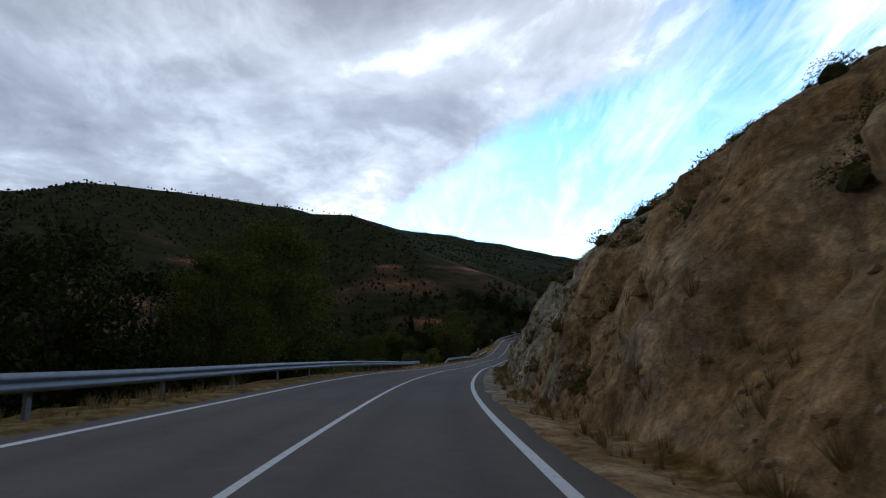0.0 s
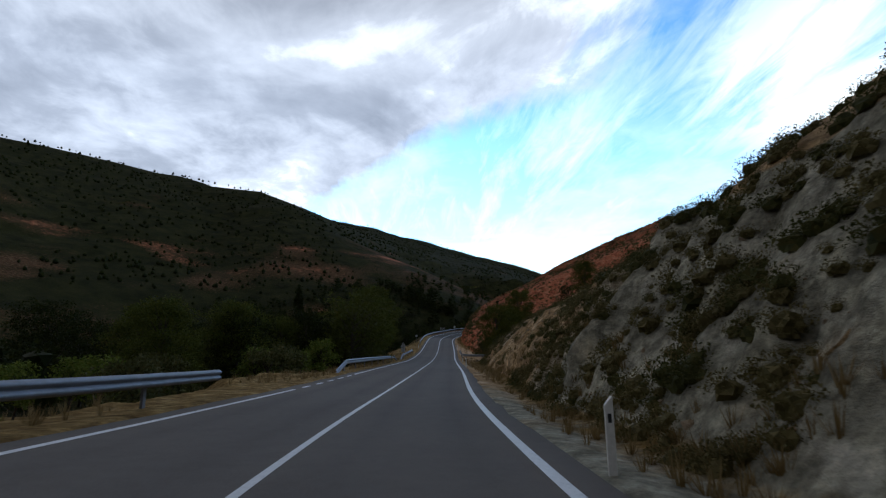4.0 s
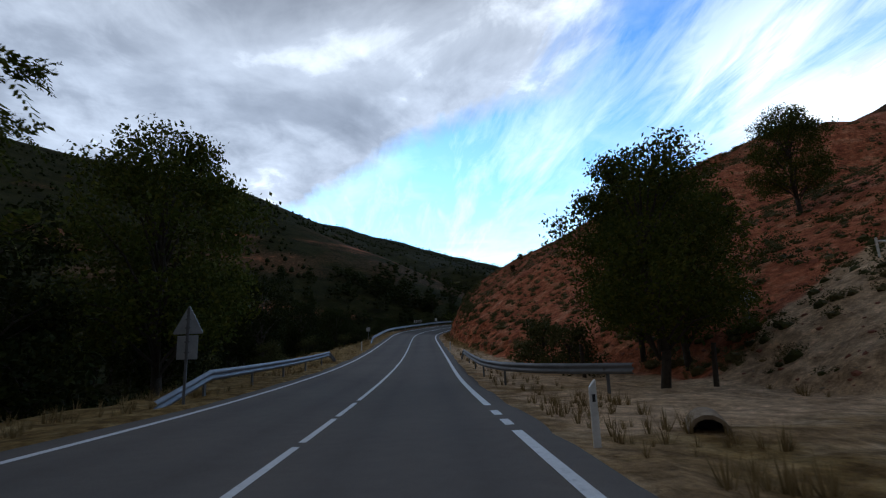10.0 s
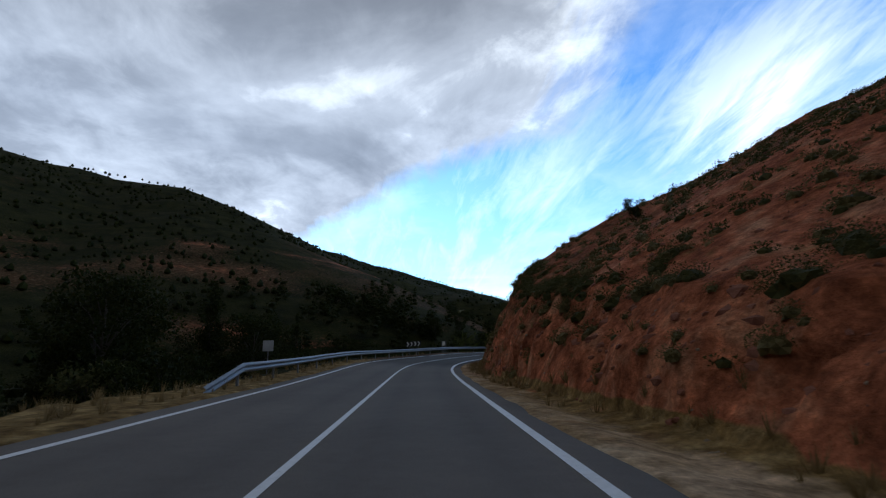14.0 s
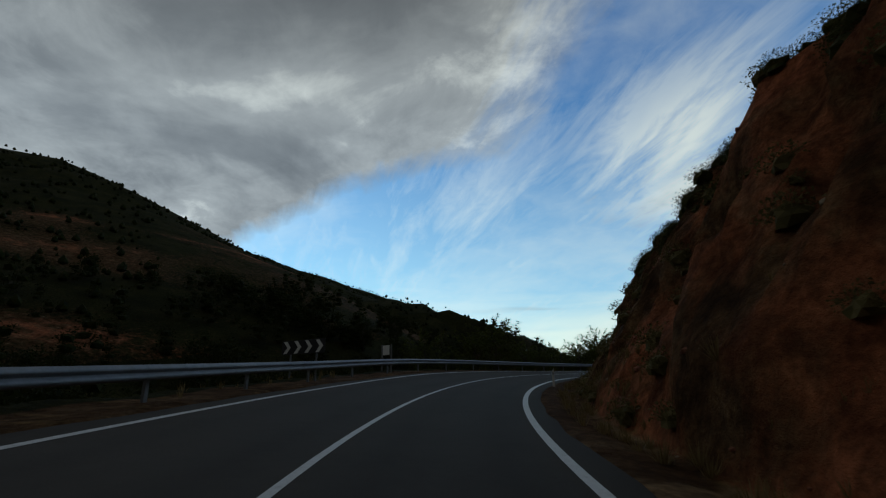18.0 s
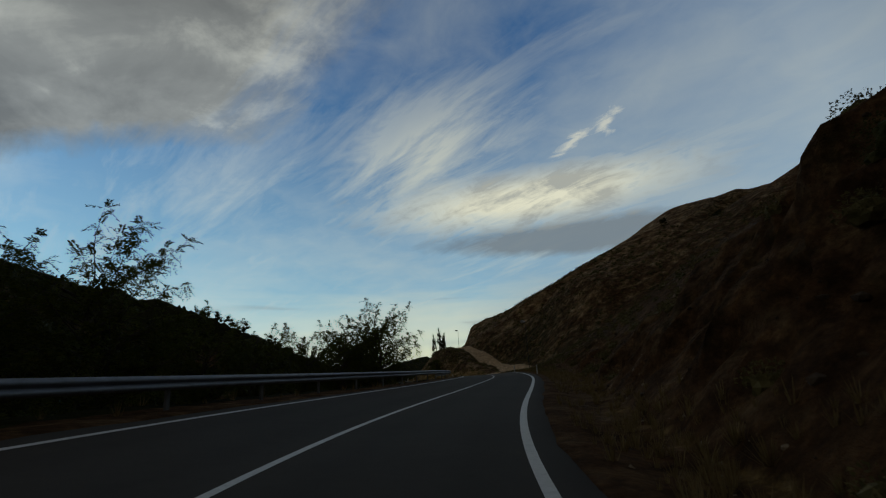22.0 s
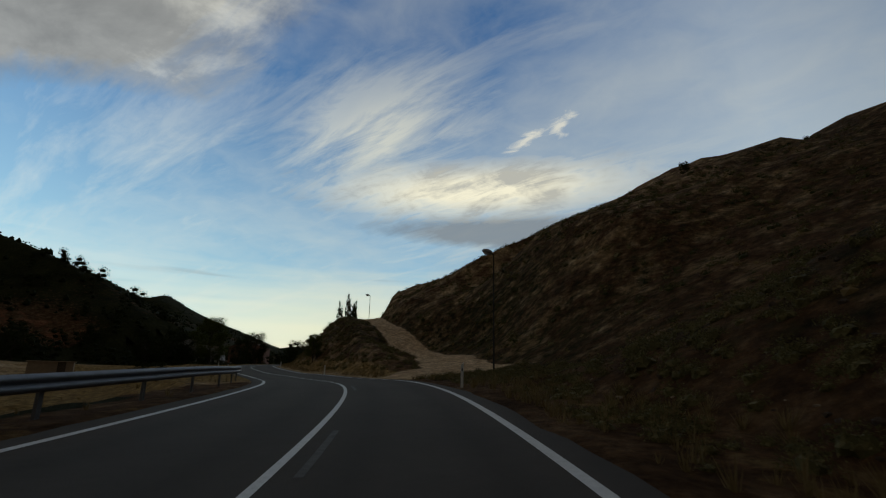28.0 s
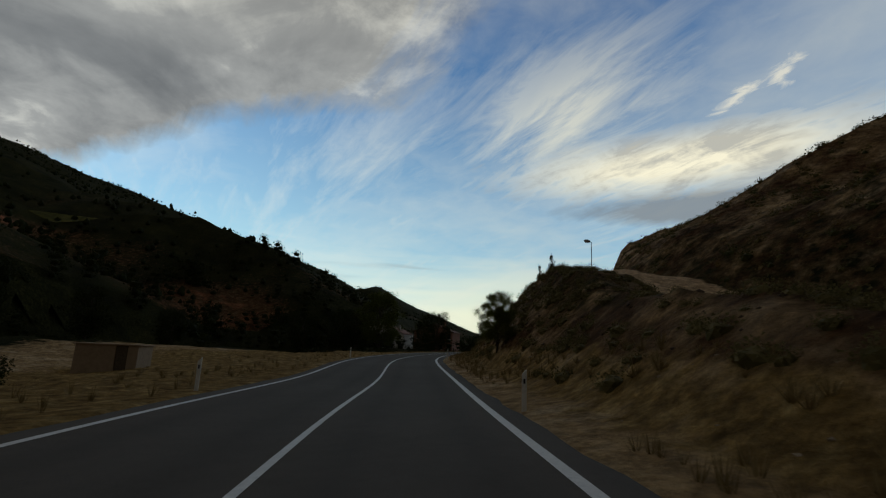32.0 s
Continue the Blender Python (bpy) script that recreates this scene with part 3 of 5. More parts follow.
def left_profile(s, d):
    """The downhill side; d is the distance left of the centre line."""
    edge, drop = keyed(VERGE, s), keyed(DROP, s)
    u = np.maximum(d - edge, 0)
    return -drop * (1 - np.exp(-0.9 * u / np.maximum(drop, 0.3))) - 0.10 * np.clip((d - 4.2) / 1.0, 0, 1)


def ridge_height(x, y):
    z = np.full(np.shape(x), -60.0)
    for pts, fall in RIDGES:
        p = np.array(pts, float)
        for a, b in zip(p[:-1], p[1:]):
            e = b - a
            t = np.clip(((x - a[0]) * e[0] + (y - a[1]) * e[1]) / (e[0] ** 2 + e[1] ** 2), 0, 1)
            far = np.hypot(x - a[0] - t * e[0], y - a[1] - t * e[1])
            top = a[2] + t * e[2]
            z = np.maximum(z, top - fall * far * (1 - 0.25 * np.clip(far / 900, 0, 1)))
    return z


def far_relief(x, y):
    away = np.clip(np.hypot(x - 40, y - 150) / 500, 0, 1)
    return away * (14 * fbm(x / 150, y / 150, 5, 21)) + 3 * fbm(x / 40, y / 40, 3, 5) - 4


def land(x, y):
    """Height of the land away from the road, with the station and offset of the nearest road point."""
    x, y = np.asarray(x, float), np.asarray(y, float)
    best = np.full(x.shape, 1e18)
    idx = np.zeros(x.shape, int)
    for k in range(0, len(LINE), 4):
        q = (x - LINE[k, 0]) ** 2 + (y - LINE[k, 1]) ** 2
        m = q < best
        best[m], idx[m] = q[m], k
    s = S_ALL[idx]
    rel = np.stack([x - LINE[idx, 0], y - LINE[idx, 1]], -1)
    side = (rel * RIGHT[idx]).sum(-1)
    d = np.sign(side) * np.sqrt(best)
    z = LINE[idx, 2] + bank(s, d) + np.where(d > 0, right_profile(s, np.abs(d)), left_profile(s, np.abs(d)))
    rough = np.clip((np.abs(d) - 6) / 20, 0, 1)
    z = z + rough * (2.2 * fbm(x / 26, y / 26, 4, 3) + 0.5 * fbm(x / 6, y / 6, 3, 9))
    far = ridge_height(x, y) + far_relief(x, y)
    w = np.clip((np.abs(d) - 25) / 40, 0, 1)
    z = np.where(w > 0, np.maximum(z, far * w + (1 - w) * -50), z)
    return z, s, d


# ---------- mesh helpers ----------
def mesh_of(name, verts, faces, mat, smooth=False):
    me = bpy.data.meshes.new(name)
    me.from_pydata([tuple(map(float, v)) for v in verts], [], [tuple(map(int, f)) for f in faces])
    me.materials.append(mat)
    if smooth:
        me.polygons.foreach_set("use_smooth", [True] * len(me.polygons))
    me.update()
    return me


def fast_mesh(name, verts, quads, mat, smooth=False, size=4):
    """A mesh from arrays of corners and equal-sided faces."""
    v, q = np.asarray(verts, np.float32), np.asarray(quads, np.int32)
    me = bpy.data.meshes.new(name)
    me.vertices.add(len(v))
    me.vertices.foreach_set("co", v.ravel())
    me.loops.add(q.size)
    me.loops.foreach_set("vertex_index", q.ravel())
    me.polygons.add(len(q))
    me.polygons.foreach_set("loop_start", np.arange(0, q.size, size, dtype=np.int32))
    if smooth:
        me.polygons.foreach_set("use_smooth", np.ones(len(q), bool))
    me.materials.append(mat)
    me.update(calc_edges=True)
    return me


def part(name, bm, mat, parent=None, label="", smooth=False):
    me = bpy.data.meshes.new(name)
    bm.to_mesh(me)
    bm.free()
    me.materials.append(mat)
    if smooth:
        me.polygons.foreach_set("use_smooth", [True] * len(me.polygons))
    ob = new(name, me)
    ob.parent = parent
    if label:
        ob["label"] = label
    return ob


def box(bm, x0, x1, y0, y1, z0, z1, bevel=0.0):
    m = Matrix.Translation(((x0 + x1) / 2, (y0 + y1) / 2, (z0 + z1) / 2)) @ Matrix.Diagonal((x1 - x0, y1 - y0, z1 - z0, 1))
    made = bmesh.ops.create_cube(bm, size=1, matrix=m)
    if bevel:
        edges = {e for v in made["verts"] for e in v.link_edges}
        bmesh.ops.bevel(bm, geom=list(edges), offset=bevel, segments=1, affect="EDGES")
    return bm


def rod(bm, a, b, r0, r1=None, sides=8):
    a, b = Vector(a), Vector(b)
    m = Matrix.Translation((a + b) / 2) @ (b - a).to_track_quat("Z", "Y").to_matrix().to_4x4()
    bmesh.ops.create_cone(bm, cap_ends=True, segments=sides, radius1=r0, radius2=r0 if r1 is None else r1, depth=(b - a).length, matrix=m)
    return bm


def attribute(me, name, values):
    a = me.attributes.new(name, "FLOAT", "POINT")
    a.data.foreach_set("value", np.asarray(values, np.float32).ravel())


# ---------- ground: a fine strip along the road, and the land beyond, in one sheet ----------
STATIONS = np.arange(S0, S_END + 0.1, 0.5)


def strip_offsets(s):
    toe, h, tan_cut = keyed(TOE, s), keyed(CUT_H, s), keyed(CUT_TAN, s)
    run = h / tan_cut
    left = -np.array([70, 60, 50, 42, 35, 30, 26, 22, 19, 16.5, 14.5, 13, 11.5, 10.2, 9, 8, 7.2, 6.5, 6, 5.6, 5.2, 4.8, 4.4, 3.9, 3.5])
    verge = np.linspace(3.5, toe, 7)[:-1]
    cut = toe + run * np.linspace(0, 1, 16)
    hill = toe + run + np.array([0.5, 1.1, 1.8, 2.6, 3.5, 4.6, 6, 7.5, 9, 11, 13, 15.5, 18, 21, 24.5, 28, 32, 37, 42])
    if s > 270:   # where the track leaves: even spacing instead of toe, face and brow
        cut = toe + np.linspace(0, 15, 16)
        hill = toe + 15 + np.array([1, 2, 3, 4, 5, 6, 7, 8, 9, 10.5, 12.5, 15, 18, 21.5, 25, 28.5, 32, 36, 41])
    return np.concatenate([left, np.array([-2.0, 0.0, 2.0]), verge, cut, hill])


D = np.stack([strip_offsets(s) for s in STATIONS])
NS, ND = D.shape
S2 = np.repeat(STATIONS[:, None], ND, 1)
base, rgt = on_line(STATIONS), right_of(STATIONS)
Z2 = np.where(D > 0, right_profile(S2, np.abs(D)), left_profile(S2, np.abs(D)))
X2 = base[:, None, 0] + rgt[:, None, 0] * D
Y2 = base[:, None, 1] + rgt[:, None, 1] * D
Z2 = Z2 + base[:, None, 2] + bank(S2, D)
on_road = np.abs(D) < 3.6
Z2[on_road] -= 0.06
face = np.clip((D - keyed(TOE, S2)) / 1.0, 0, 1) * np.clip((keyed(TOE, S2) + keyed(CUT_H, S2) / keyed(CUT_TAN, S2) + 1.5 - D) / 1.5, 0, 1)
# gullies and ledges: the face is pushed in and out, away from the road
gully = face * (S2 < 272) * (0.9 * fbm(S2 / 3.2, Z2 / 9, 4, 2) + 0.55 * fbm(S2 / 0.9, Z2 / 1.6, 3, 8) + 0.9 * fbm(S2 / 9, Z2 / 14, 2, 6)
         + 0.9 * np.maximum(0, 0.12 - np.abs(fbm(S2 / 2.6 + Z2 / 7, Z2 / 12, 3, 19))) * 6)
X2 = X2 + rgt[:, None, 0] * gully
Y2 = Y2 + rgt[:, None, 1] * gully
rough = np.clip((np.abs(D) - 3.8) / 3, 0, 1)
Z2 = Z2 + rough * (0.14 * fbm(X2 / 1.1, Y2 / 1.1, 3, 4) + 0.10 * fbm(X2 / 0.5, Y2 / 0.5, 2, 14))
hillw = np.clip((np.abs(D) - 7) / 15, 0, 1)
Z2 = Z2 + hillw * (1.9 * fbm(X2 / 26, Y2 / 26, 4, 3) + 0.5 * fbm(X2 / 6, Y2 / 6, 3, 9))
far = ridge_height(X2, Y2) + far_relief(X2, Y2)
w = np.clip((np.abs(D) - 25) / 40, 0, 1)
Z2 = np.where(w > 0, np.maximum(Z2, far * w + (1 - w) * -50), Z2)

ii, jj = np.meshgrid(np.arange(NS - 1), np.arange(ND - 1), indexing="ij")
q0 = ii * ND + jj
strip_faces = np.stack([q0, q0 + 1, q0 + ND + 1, q0 + ND], -1).reshape(-1, 4)
gv = [np.stack([X2, Y2, Z2], -1).reshape(-1, 3)]
gf = [strip_faces]
zone_s, zone_d = [S2.ravel()], [D.ravel()]
count = NS * ND


def land_grid(x0, x1, y0, y1, step, hole):
    """A square grid of land; hole: leave out the inner box."""
    global count
    xs, ys = np.arange(x0, x1 + 0.1, step), np.arange(y0, y1 + 0.1, step)
    gx, gy = np.meshgrid(xs, ys, indexing="ij")
    z, s, d = land(gx, gy)
    lim = np.where(s > 262, 56, 46)
    inside = (d > -66) & (d < lim - 15) & (s > S0 + 2) & (s < S_END - 2)
    z = np.where((d > -72) & (d < lim), z - 1.2, z)
    n, m = gx.shape
    a, b = np.meshgrid(np.arange(n - 1), np.arange(m - 1), indexing="ij")
    q = a * m + b
    quad = np.stack([q, q + m, q + m + 1, q + 1], -1).reshape(-1, 4)
    keep = ~inside.ravel()[quad].all(1)
    if hole:
        hx0, hx1, hy0, hy1 = hole
        cx, cy = gx.ravel()[quad].mean(1), gy.ravel()[quad].mean(1)
        keep &= ~((cx > hx0) & (cx < hx1) & (cy > hy0) & (cy < hy1))
    gv.append(np.stack([gx, gy, z], -1).reshape(-1, 3))
    gf.append(quad[keep] + count)
    zone_s.append(s.ravel()), zone_d.append(d.ravel())
    count += n * m


NEAR_BOX = (-180.0, 300.0, -120.0, 480.0)
land_grid(*NEAR_BOX, 4.0, None)
land_grid(-900.0, 1140.0, -540.0, 1500.0, 20.0, (-178, 298, -118, 478))
land_grid(-3000.0, 3000.0, -2040.0, 3960.0, 120.0, (-895, 1135, -535, 1495))
GV, GF = np.concatenate(gv), np.concatenate(gf)
ZS, ZD = np.concatenate(zone_s), np.concatenate(zone_d)
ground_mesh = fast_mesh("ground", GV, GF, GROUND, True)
patch = fbm(GV[:, 0] / 30, GV[:, 1] / 30, 3, 31)
terrace = fbm(GV[:, 0] / 55, GV[:, 1] / 55 + GV[:, 2] / 14, 4, 57)
attribute(ground_mesh, "red", np.where(ZD > 3, keyed(RED, ZS) * np.where(ZD < keyed(TOE, ZS) - 0.2, 0.35, 1.0), np.where(ZD < -60, 0.7, 0.25)))
attribute(ground_mesh, "grey", np.where(ZD > 3, keyed(GREY, ZS) * (ZD < keyed(TOE, ZS) + 4), 0.0))
# by station: how much of the slope's shade goes into its brown colour
UMBER_SHADE = [(-48, 0.0), (150, 0.0), (165, 0.42), (195, 0.55), (212, 0.85), (270, 0.78), (285, 0.66), (305, 0.57), (350, 0.54), (600, 0.5)]
# the dim verges round the bend, likewise shaded by colour
dusk_shade = np.clip((ZS - 178) / 12, 0, 1) * np.clip((300 - ZS) / 10, 0, 1)
attribute(ground_mesh, "umber_shade", np.where(ZD > keyed(TOE, ZS) - 0.5, keyed(UMBER_SHADE, ZS), np.where(ZD < -60, 0.80 + 0.6 * terrace, 0.75 * dusk_shade)))
verge_w = np.clip(1 - np.abs(np.abs(ZD) - 5.6) / 2.6, 0, 1)
attribute(ground_mesh, "grass", np.clip(np.where(ZD < 0, np.where(ZD > -30, 0.75 - 0.42 * dusk_shade, 0.3), (0.75 - 0.3 * dusk_shade) * verge_w * (ZD < keyed(TOE, ZS) + 0.15) + 0.3 * (ZD > keyed(TOE, ZS) + keyed(CUT_H, ZS) / keyed(CUT_TAN, ZS) + 1)), 0, 1))
TRACK_ROWS = np.array([(r[0], r[1][6], r[1][8]) for r in SECTIONS_A + SECTIONS_B])


def on_track(s, d):
    """1 on the dirt track and its wide mouth, 0 beside it."""
    t0, t1 = np.interp(s, TRACK_ROWS[:, 0], TRACK_ROWS[:, 1]), np.interp(s, TRACK_ROWS[:, 0], TRACK_ROWS[:, 2])
    t0 = np.where(s < 303, np.interp(s, [287, 291.5, 300, 303.5], [14, 3.9, 3.9, 8.0]), t0)
    return np.clip((d - t0) / 0.8, 0, 1) * np.clip((t1 - d) / 0.8, 0, 1) * np.clip((s - 292.8 - 0.5 * np.maximum(d - 4, 0)) / 1.0, 0, 1)


track = on_track(ZS, ZD)
mouth = np.clip((4.5 - np.abs(ZS - 110.5 - 0.35 * np.maximum(ZD - 4, 0))) / 1.5, 0, 1) * np.clip((ZD - 3.6) / 0.5, 0, 1) * (ZD < 34)
gravel = 0.62 * np.clip((ZS - 112) / 6, 0, 1) * np.clip((158 - ZS) / 10, 0, 1) * (ZD > 3.6) * np.clip((keyed(TOE, ZS) + 0.3 - ZD) / 1.0, 0, 1)
attribute(ground_mesh, "track", np.clip(track + mouth + gravel, 0, 1))
field = ((ZS > 286) & (ZS < 372) & (ZD > -40)) | ((ZS > 44) & (ZS < 72) & (ZD > -24)) | ((ZS > 133) & (ZS < 160) & (ZD > -13))
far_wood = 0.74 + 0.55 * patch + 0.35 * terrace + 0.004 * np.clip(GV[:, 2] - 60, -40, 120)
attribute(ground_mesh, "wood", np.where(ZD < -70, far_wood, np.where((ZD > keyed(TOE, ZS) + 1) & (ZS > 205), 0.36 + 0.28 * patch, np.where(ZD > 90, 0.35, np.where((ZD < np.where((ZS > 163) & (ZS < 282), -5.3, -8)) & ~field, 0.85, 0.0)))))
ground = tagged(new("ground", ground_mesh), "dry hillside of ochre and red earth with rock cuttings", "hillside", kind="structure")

# ---------- road ----------
def ribbon(name, s_from, s_to, d_from, d_to, lift, mat, step=1.0, cols=1):
    ss = np.linspace(s_from, s_to, max(2, int((s_to - s_from) / step) + 1))
    ds = np.linspace(d_from, d_to, cols + 1)
    p, r = on_line(ss), right_of(ss)
    v = np.stack([p[:, None, 0] + r[:, None, 0] * ds, p[:, None, 1] + r[:, None, 1] * ds,
                  p[:, None, 2] + lift + bank(ss[:, None], ds)], -1).reshape(-1, 3)
    n, m = len(ss), len(ds)
    a, b = np.meshgrid(np.arange(n - 1), np.arange(m - 1), indexing="ij")
    q = a * m + b
    return fast_mesh(name, v, np.stack([q, q + 1, q + m + 1, q + m], -1).reshape(-1, 4), mat)


def road_sheet():
    ss = np.arange(S0, S_END + 0.1, 1.0)
    ds = np.array([-3.8, -3.65, -3.2, -2.8, -2.35, -1.9, -1.5, -1.15, -0.8, -0.4, 0, 0.4, 0.8, 1.15, 1.5, 1.9, 2.35, 2.8, 3.2, 3.65, 3.8])
    zs = np.array([-0.14] + [0.0] * 19 + [-0.14])
    p, r = on_line(ss), right_of(ss)
    ragged = np.zeros((len(ss), len(ds)))
    for k, sign in ((0, -1), (1, -1), (19, 1), (20, 1)):
        ragged[:, k] = sign * 0.16 * fbm(ss / 1.7, ss * 0 + sign * 9, 3, 5)
    dd = ds + ragged
    v = np.stack([p[:, None, 0] + r[:, None, 0] * dd, p[:, None, 1] + r[:, None, 1] * dd, p[:, None, 2] + zs + bank(ss[:, None], dd)], -1).reshape(-1, 3)
    n, m = len(ss), len(ds)
    a, b = np.meshgrid(np.arange(n - 1), np.arange(m - 1), indexing="ij")
    q = a * m + b
    me = fast_mesh("road", v, np.stack([q, q + 1, q + m + 1, q + m], -1).reshape(-1, 4), ASPHALT)
    wear = sum(np.exp(-((dd - c) / 0.32) ** 2) for c in (-2.35, -0.8, 0.8, 2.35)) * (0.75 + 0.5 * fbm(ss / 9, ss * 0, 3, 15))[:, None]
    attribute(me, "wheel", np.clip(wear, 0, 1))
    # painted shade by station: strongest round the bend, weaker after it
    shade_amount = np.interp(ss, [178, 184, 262, 270, 290, 600], [0, 0.8, 1, 0.7, 0.45, 0.45])
    attribute(me, "road_shade", np.repeat(shade_amount[:, None], len(ds), 1))
    return me


road = tagged(new("road", road_sheet()), "worn grey asphalt two-lane mountain road", "road", kind="structure")
def marking(name, s_from, s_to, d, width, label):
    me = ribbon(name, s_from, s_to, d - width / 2, d + width / 2, 0.006, FADED_PAINT if "faded" in name else PAINT)
    return tagged(new(name, me), label, "road marking", kind="structure")


def dashes(name, s_from, s_to, d, width, dash, gap, label):
    s = s_from
    while s + dash <= s_to:
        marking(name, s, s + dash, d, width, label)
        s += dash + gap


# the centre line is broken at the two entrances
marking("centre_line", S0, 103.0, 0.0, 0.11, "thin solid white centre line on asphalt")
dashes("centre_dash", 104.0, 113.2, 0.0, 0.11, 2.6, 0.35, "white centre dash at a side entrance")
marking("centre_line", 113.1, 291.0, 0.0, 0.11, "thin solid white centre line on asphalt")
dashes("centre_dash", 291.6, 302.0, 0.0, 0.11, 2.0, 0.5, "white centre dash at the track junction")
marking("centre_line", 302.0, S_END, 0.0, 0.11, "thin solid white centre line on asphalt")
dashes("faded_dash", 272.0, 290.0, 0.32, 0.10, 3.0, 9.0, "faded worn white dash beside the centre line")
marking("edge_line_right", S0, 107.3, LANE, 0.16, "solid white edge line on asphalt")
dashes("edge_dash_right", 107.9, 110.6, LANE, 0.16, 0.7, 0.6, "short white edge dash at an entrance")
marking("edge_line_right", 110.9, 292.5, LANE, 0.16, "solid white edge line on asphalt")
dashes("edge_dash_right", 293.8, 301.5, LANE, 0.16, 1.1, 1.6, "short white edge dash at the track junction")
marking("edge_line_right", 301.8, S_END, LANE, 0.16, "solid white edge line on asphalt")
marking("edge_line_left", S0, 59.0, -LANE, 0.13, "solid white edge line on asphalt")
dashes("edge_dash_left", 60.0, 69.5, -LANE, 0.13, 1.0, 1.0, "short white edge dash at a lay-by")
marking("edge_line_left", 70.0, 295.0, -LANE, 0.13, "solid white edge line on asphalt")
dashes("edge_dash_left", 295.9, 300.0, -LANE, 0.13, 1.0, 1.2, "short white edge dash at a field entrance")
marking("edge_line_left", 300.4, S_END, -LANE, 0.13, "solid white edge line on asphalt")


# ---------- guard rails ----------
def wave_profile():
    """Cross-section of a W-beam, 0.31 m high: (towards the road, up)."""
    return [(0.0, -0.155), (0.02, -0.150), (0.075, -0.105), (0.083, -0.075), (0.075, -0.05), (0.012, -0.012), (0.008, 0.0), (0.012, 0.012),
            (0.075, 0.05), (0.083, 0.075), (0.075, 0.105), (0.02, 0.150), (0.0, 0.155)]


def guard_rail(s_from, s_to, d, ramp_near=0.0, ramp_far=0.0, label="", spacing=4.0, bend=None):
    """A W-beam on posts. ramp: metres over which an end runs down into the ground. bend: (s, d) rows that lead it off the road."""
    thing = new("guard_rail")
    mid = place((s_from + s_to) / 2, d)
    thing.location = mid
    tagged(thing, label or "galvanised steel crash barrier on dull posts", "guard rail", "crash barriers")
    side = -1 if d > 0 else 1
    ss = np.unique(np.concatenate([np.arange(s_from, s_to, 1.0), [s_to], s_from + np.linspace(0, ramp_near, 6), s_to - np.linspace(0, ramp_far, 6)]))
    prof = wave_profile()
    verts, faces = [], []
    for s in ss:
        h = 0.60
        if ramp_near:
            h *= min(1, (s - s_from) / ramp_near * 0.95 + 0.05)
        if ramp_far:
            h *= min(1, (s_to - s) / ramp_far * 0.95 + 0.05)
        dd = d if bend is None else float(keyed(bend, s))
        for back in (0.0, -0.006):
            for u, v in prof:
                verts.append(place(s, dd + side * (u + back), h + v - 0.04) - mid)
    n = len(prof)
    for k in range(len(ss) - 1):
        a, b = k * 2 * n, (k + 1) * 2 * n
        for j in range(n - 1):
            faces.append((a + j, a + j + 1, b + j + 1, b + j))
            faces.append((a + n + j + 1, a + n + j, b + n + j, b + n + j + 1))
        for j in (0, n - 1):
            faces.append((a + j, b + j, b + n + j, a + n + j))
    beam = new("beam", mesh_of("beam", verts, faces, STEEL, True))
    beam.parent = thing
    beam["label"] = "ribbed galvanised steel beam"
    # posts, with spacer blocks and bolts
    bm = bmesh.new()
    for x0, x1, y0, y1 in ((-0.06, 0.06, -0.03, -0.024), (-0.06, -0.054, -0.024, 0.03), (0.054, 0.06, -0.024, 0.03)):
        box(bm, x0, x1, y0, y1, -0.4, 0.66)
    post_mesh = bpy.data.meshes.new("post")
    bm.to_mesh(post_mesh)
    bm.free()
    post_mesh.materials.append(POST_STEEL)
    bm = box(bmesh.new(), -0.05, 0.05, -0.03, 0.03, 0.47, 0.64, 0.004)
    block_mesh = bpy.data.meshes.new("spacer")
    bm.to_mesh(block_mesh)
    bm.free()
    block_mesh.materials.append(POST_STEEL)
    for s in np.arange(s_from + max(ramp_near, 0.5), s_to - max(ramp_far, 0.5) + 0.1, spacing):
        dd = d if bend is None else float(keyed(bend, s))
        for name, me, off in (("post", post_mesh, 0.15), ("spacer", block_mesh, 0.06)):
            ob = new(name, me)
            ob.parent = thing
            ob.matrix_basis = Matrix.Translation(place(s, dd - side * off, -0.02) - mid) @ pose(0, 0, 0, 0, 0, heading(s) + 90)
    return thing


# ---------- marker posts ----------
def marker_post():
    thing = new("marker_post")
    bm = bmesh.new()
    sect = [(-0.05, -0.03), (0.05, -0.03), (0.04, 0.028), (-0.04, 0.028)]
    rings = []
    for z, slope in ((-0.2, 0.0), (0.72, 0.0), (0.80, 0.05)):
        rings.append([bm.verts.new((x, y, z + (slope * (1 if x > 0 else -1)))) for x, y in sect])
    for a, b in zip(rings[:-1], rings[1:]):
        for k in range(4):
            bm.faces.new((a[k], a[(k + 1) % 4], b[(k + 1) % 4], b[k]))
    bm.faces.new(rings[-1]), bm.faces.new(rings[0][::-1])
    bmesh.ops.recalc_face_normals(bm, faces=bm.faces)
    bmesh.ops.bevel(bm, geom=list(bm.edges), offset=0.006, segments=1, affect="EDGES")
    part("post", bm, WHITE, thing)
    bm = box(bmesh.new(), -0.022, 0.022, -0.038, -0.031, 0.56, 0.66, 0.004)
    part("reflector", bm, BLACK, thing, "small dark reflector")
    return tagged(thing, "slim white plastic marker post with a small reflector", "marker post", "marker posts")


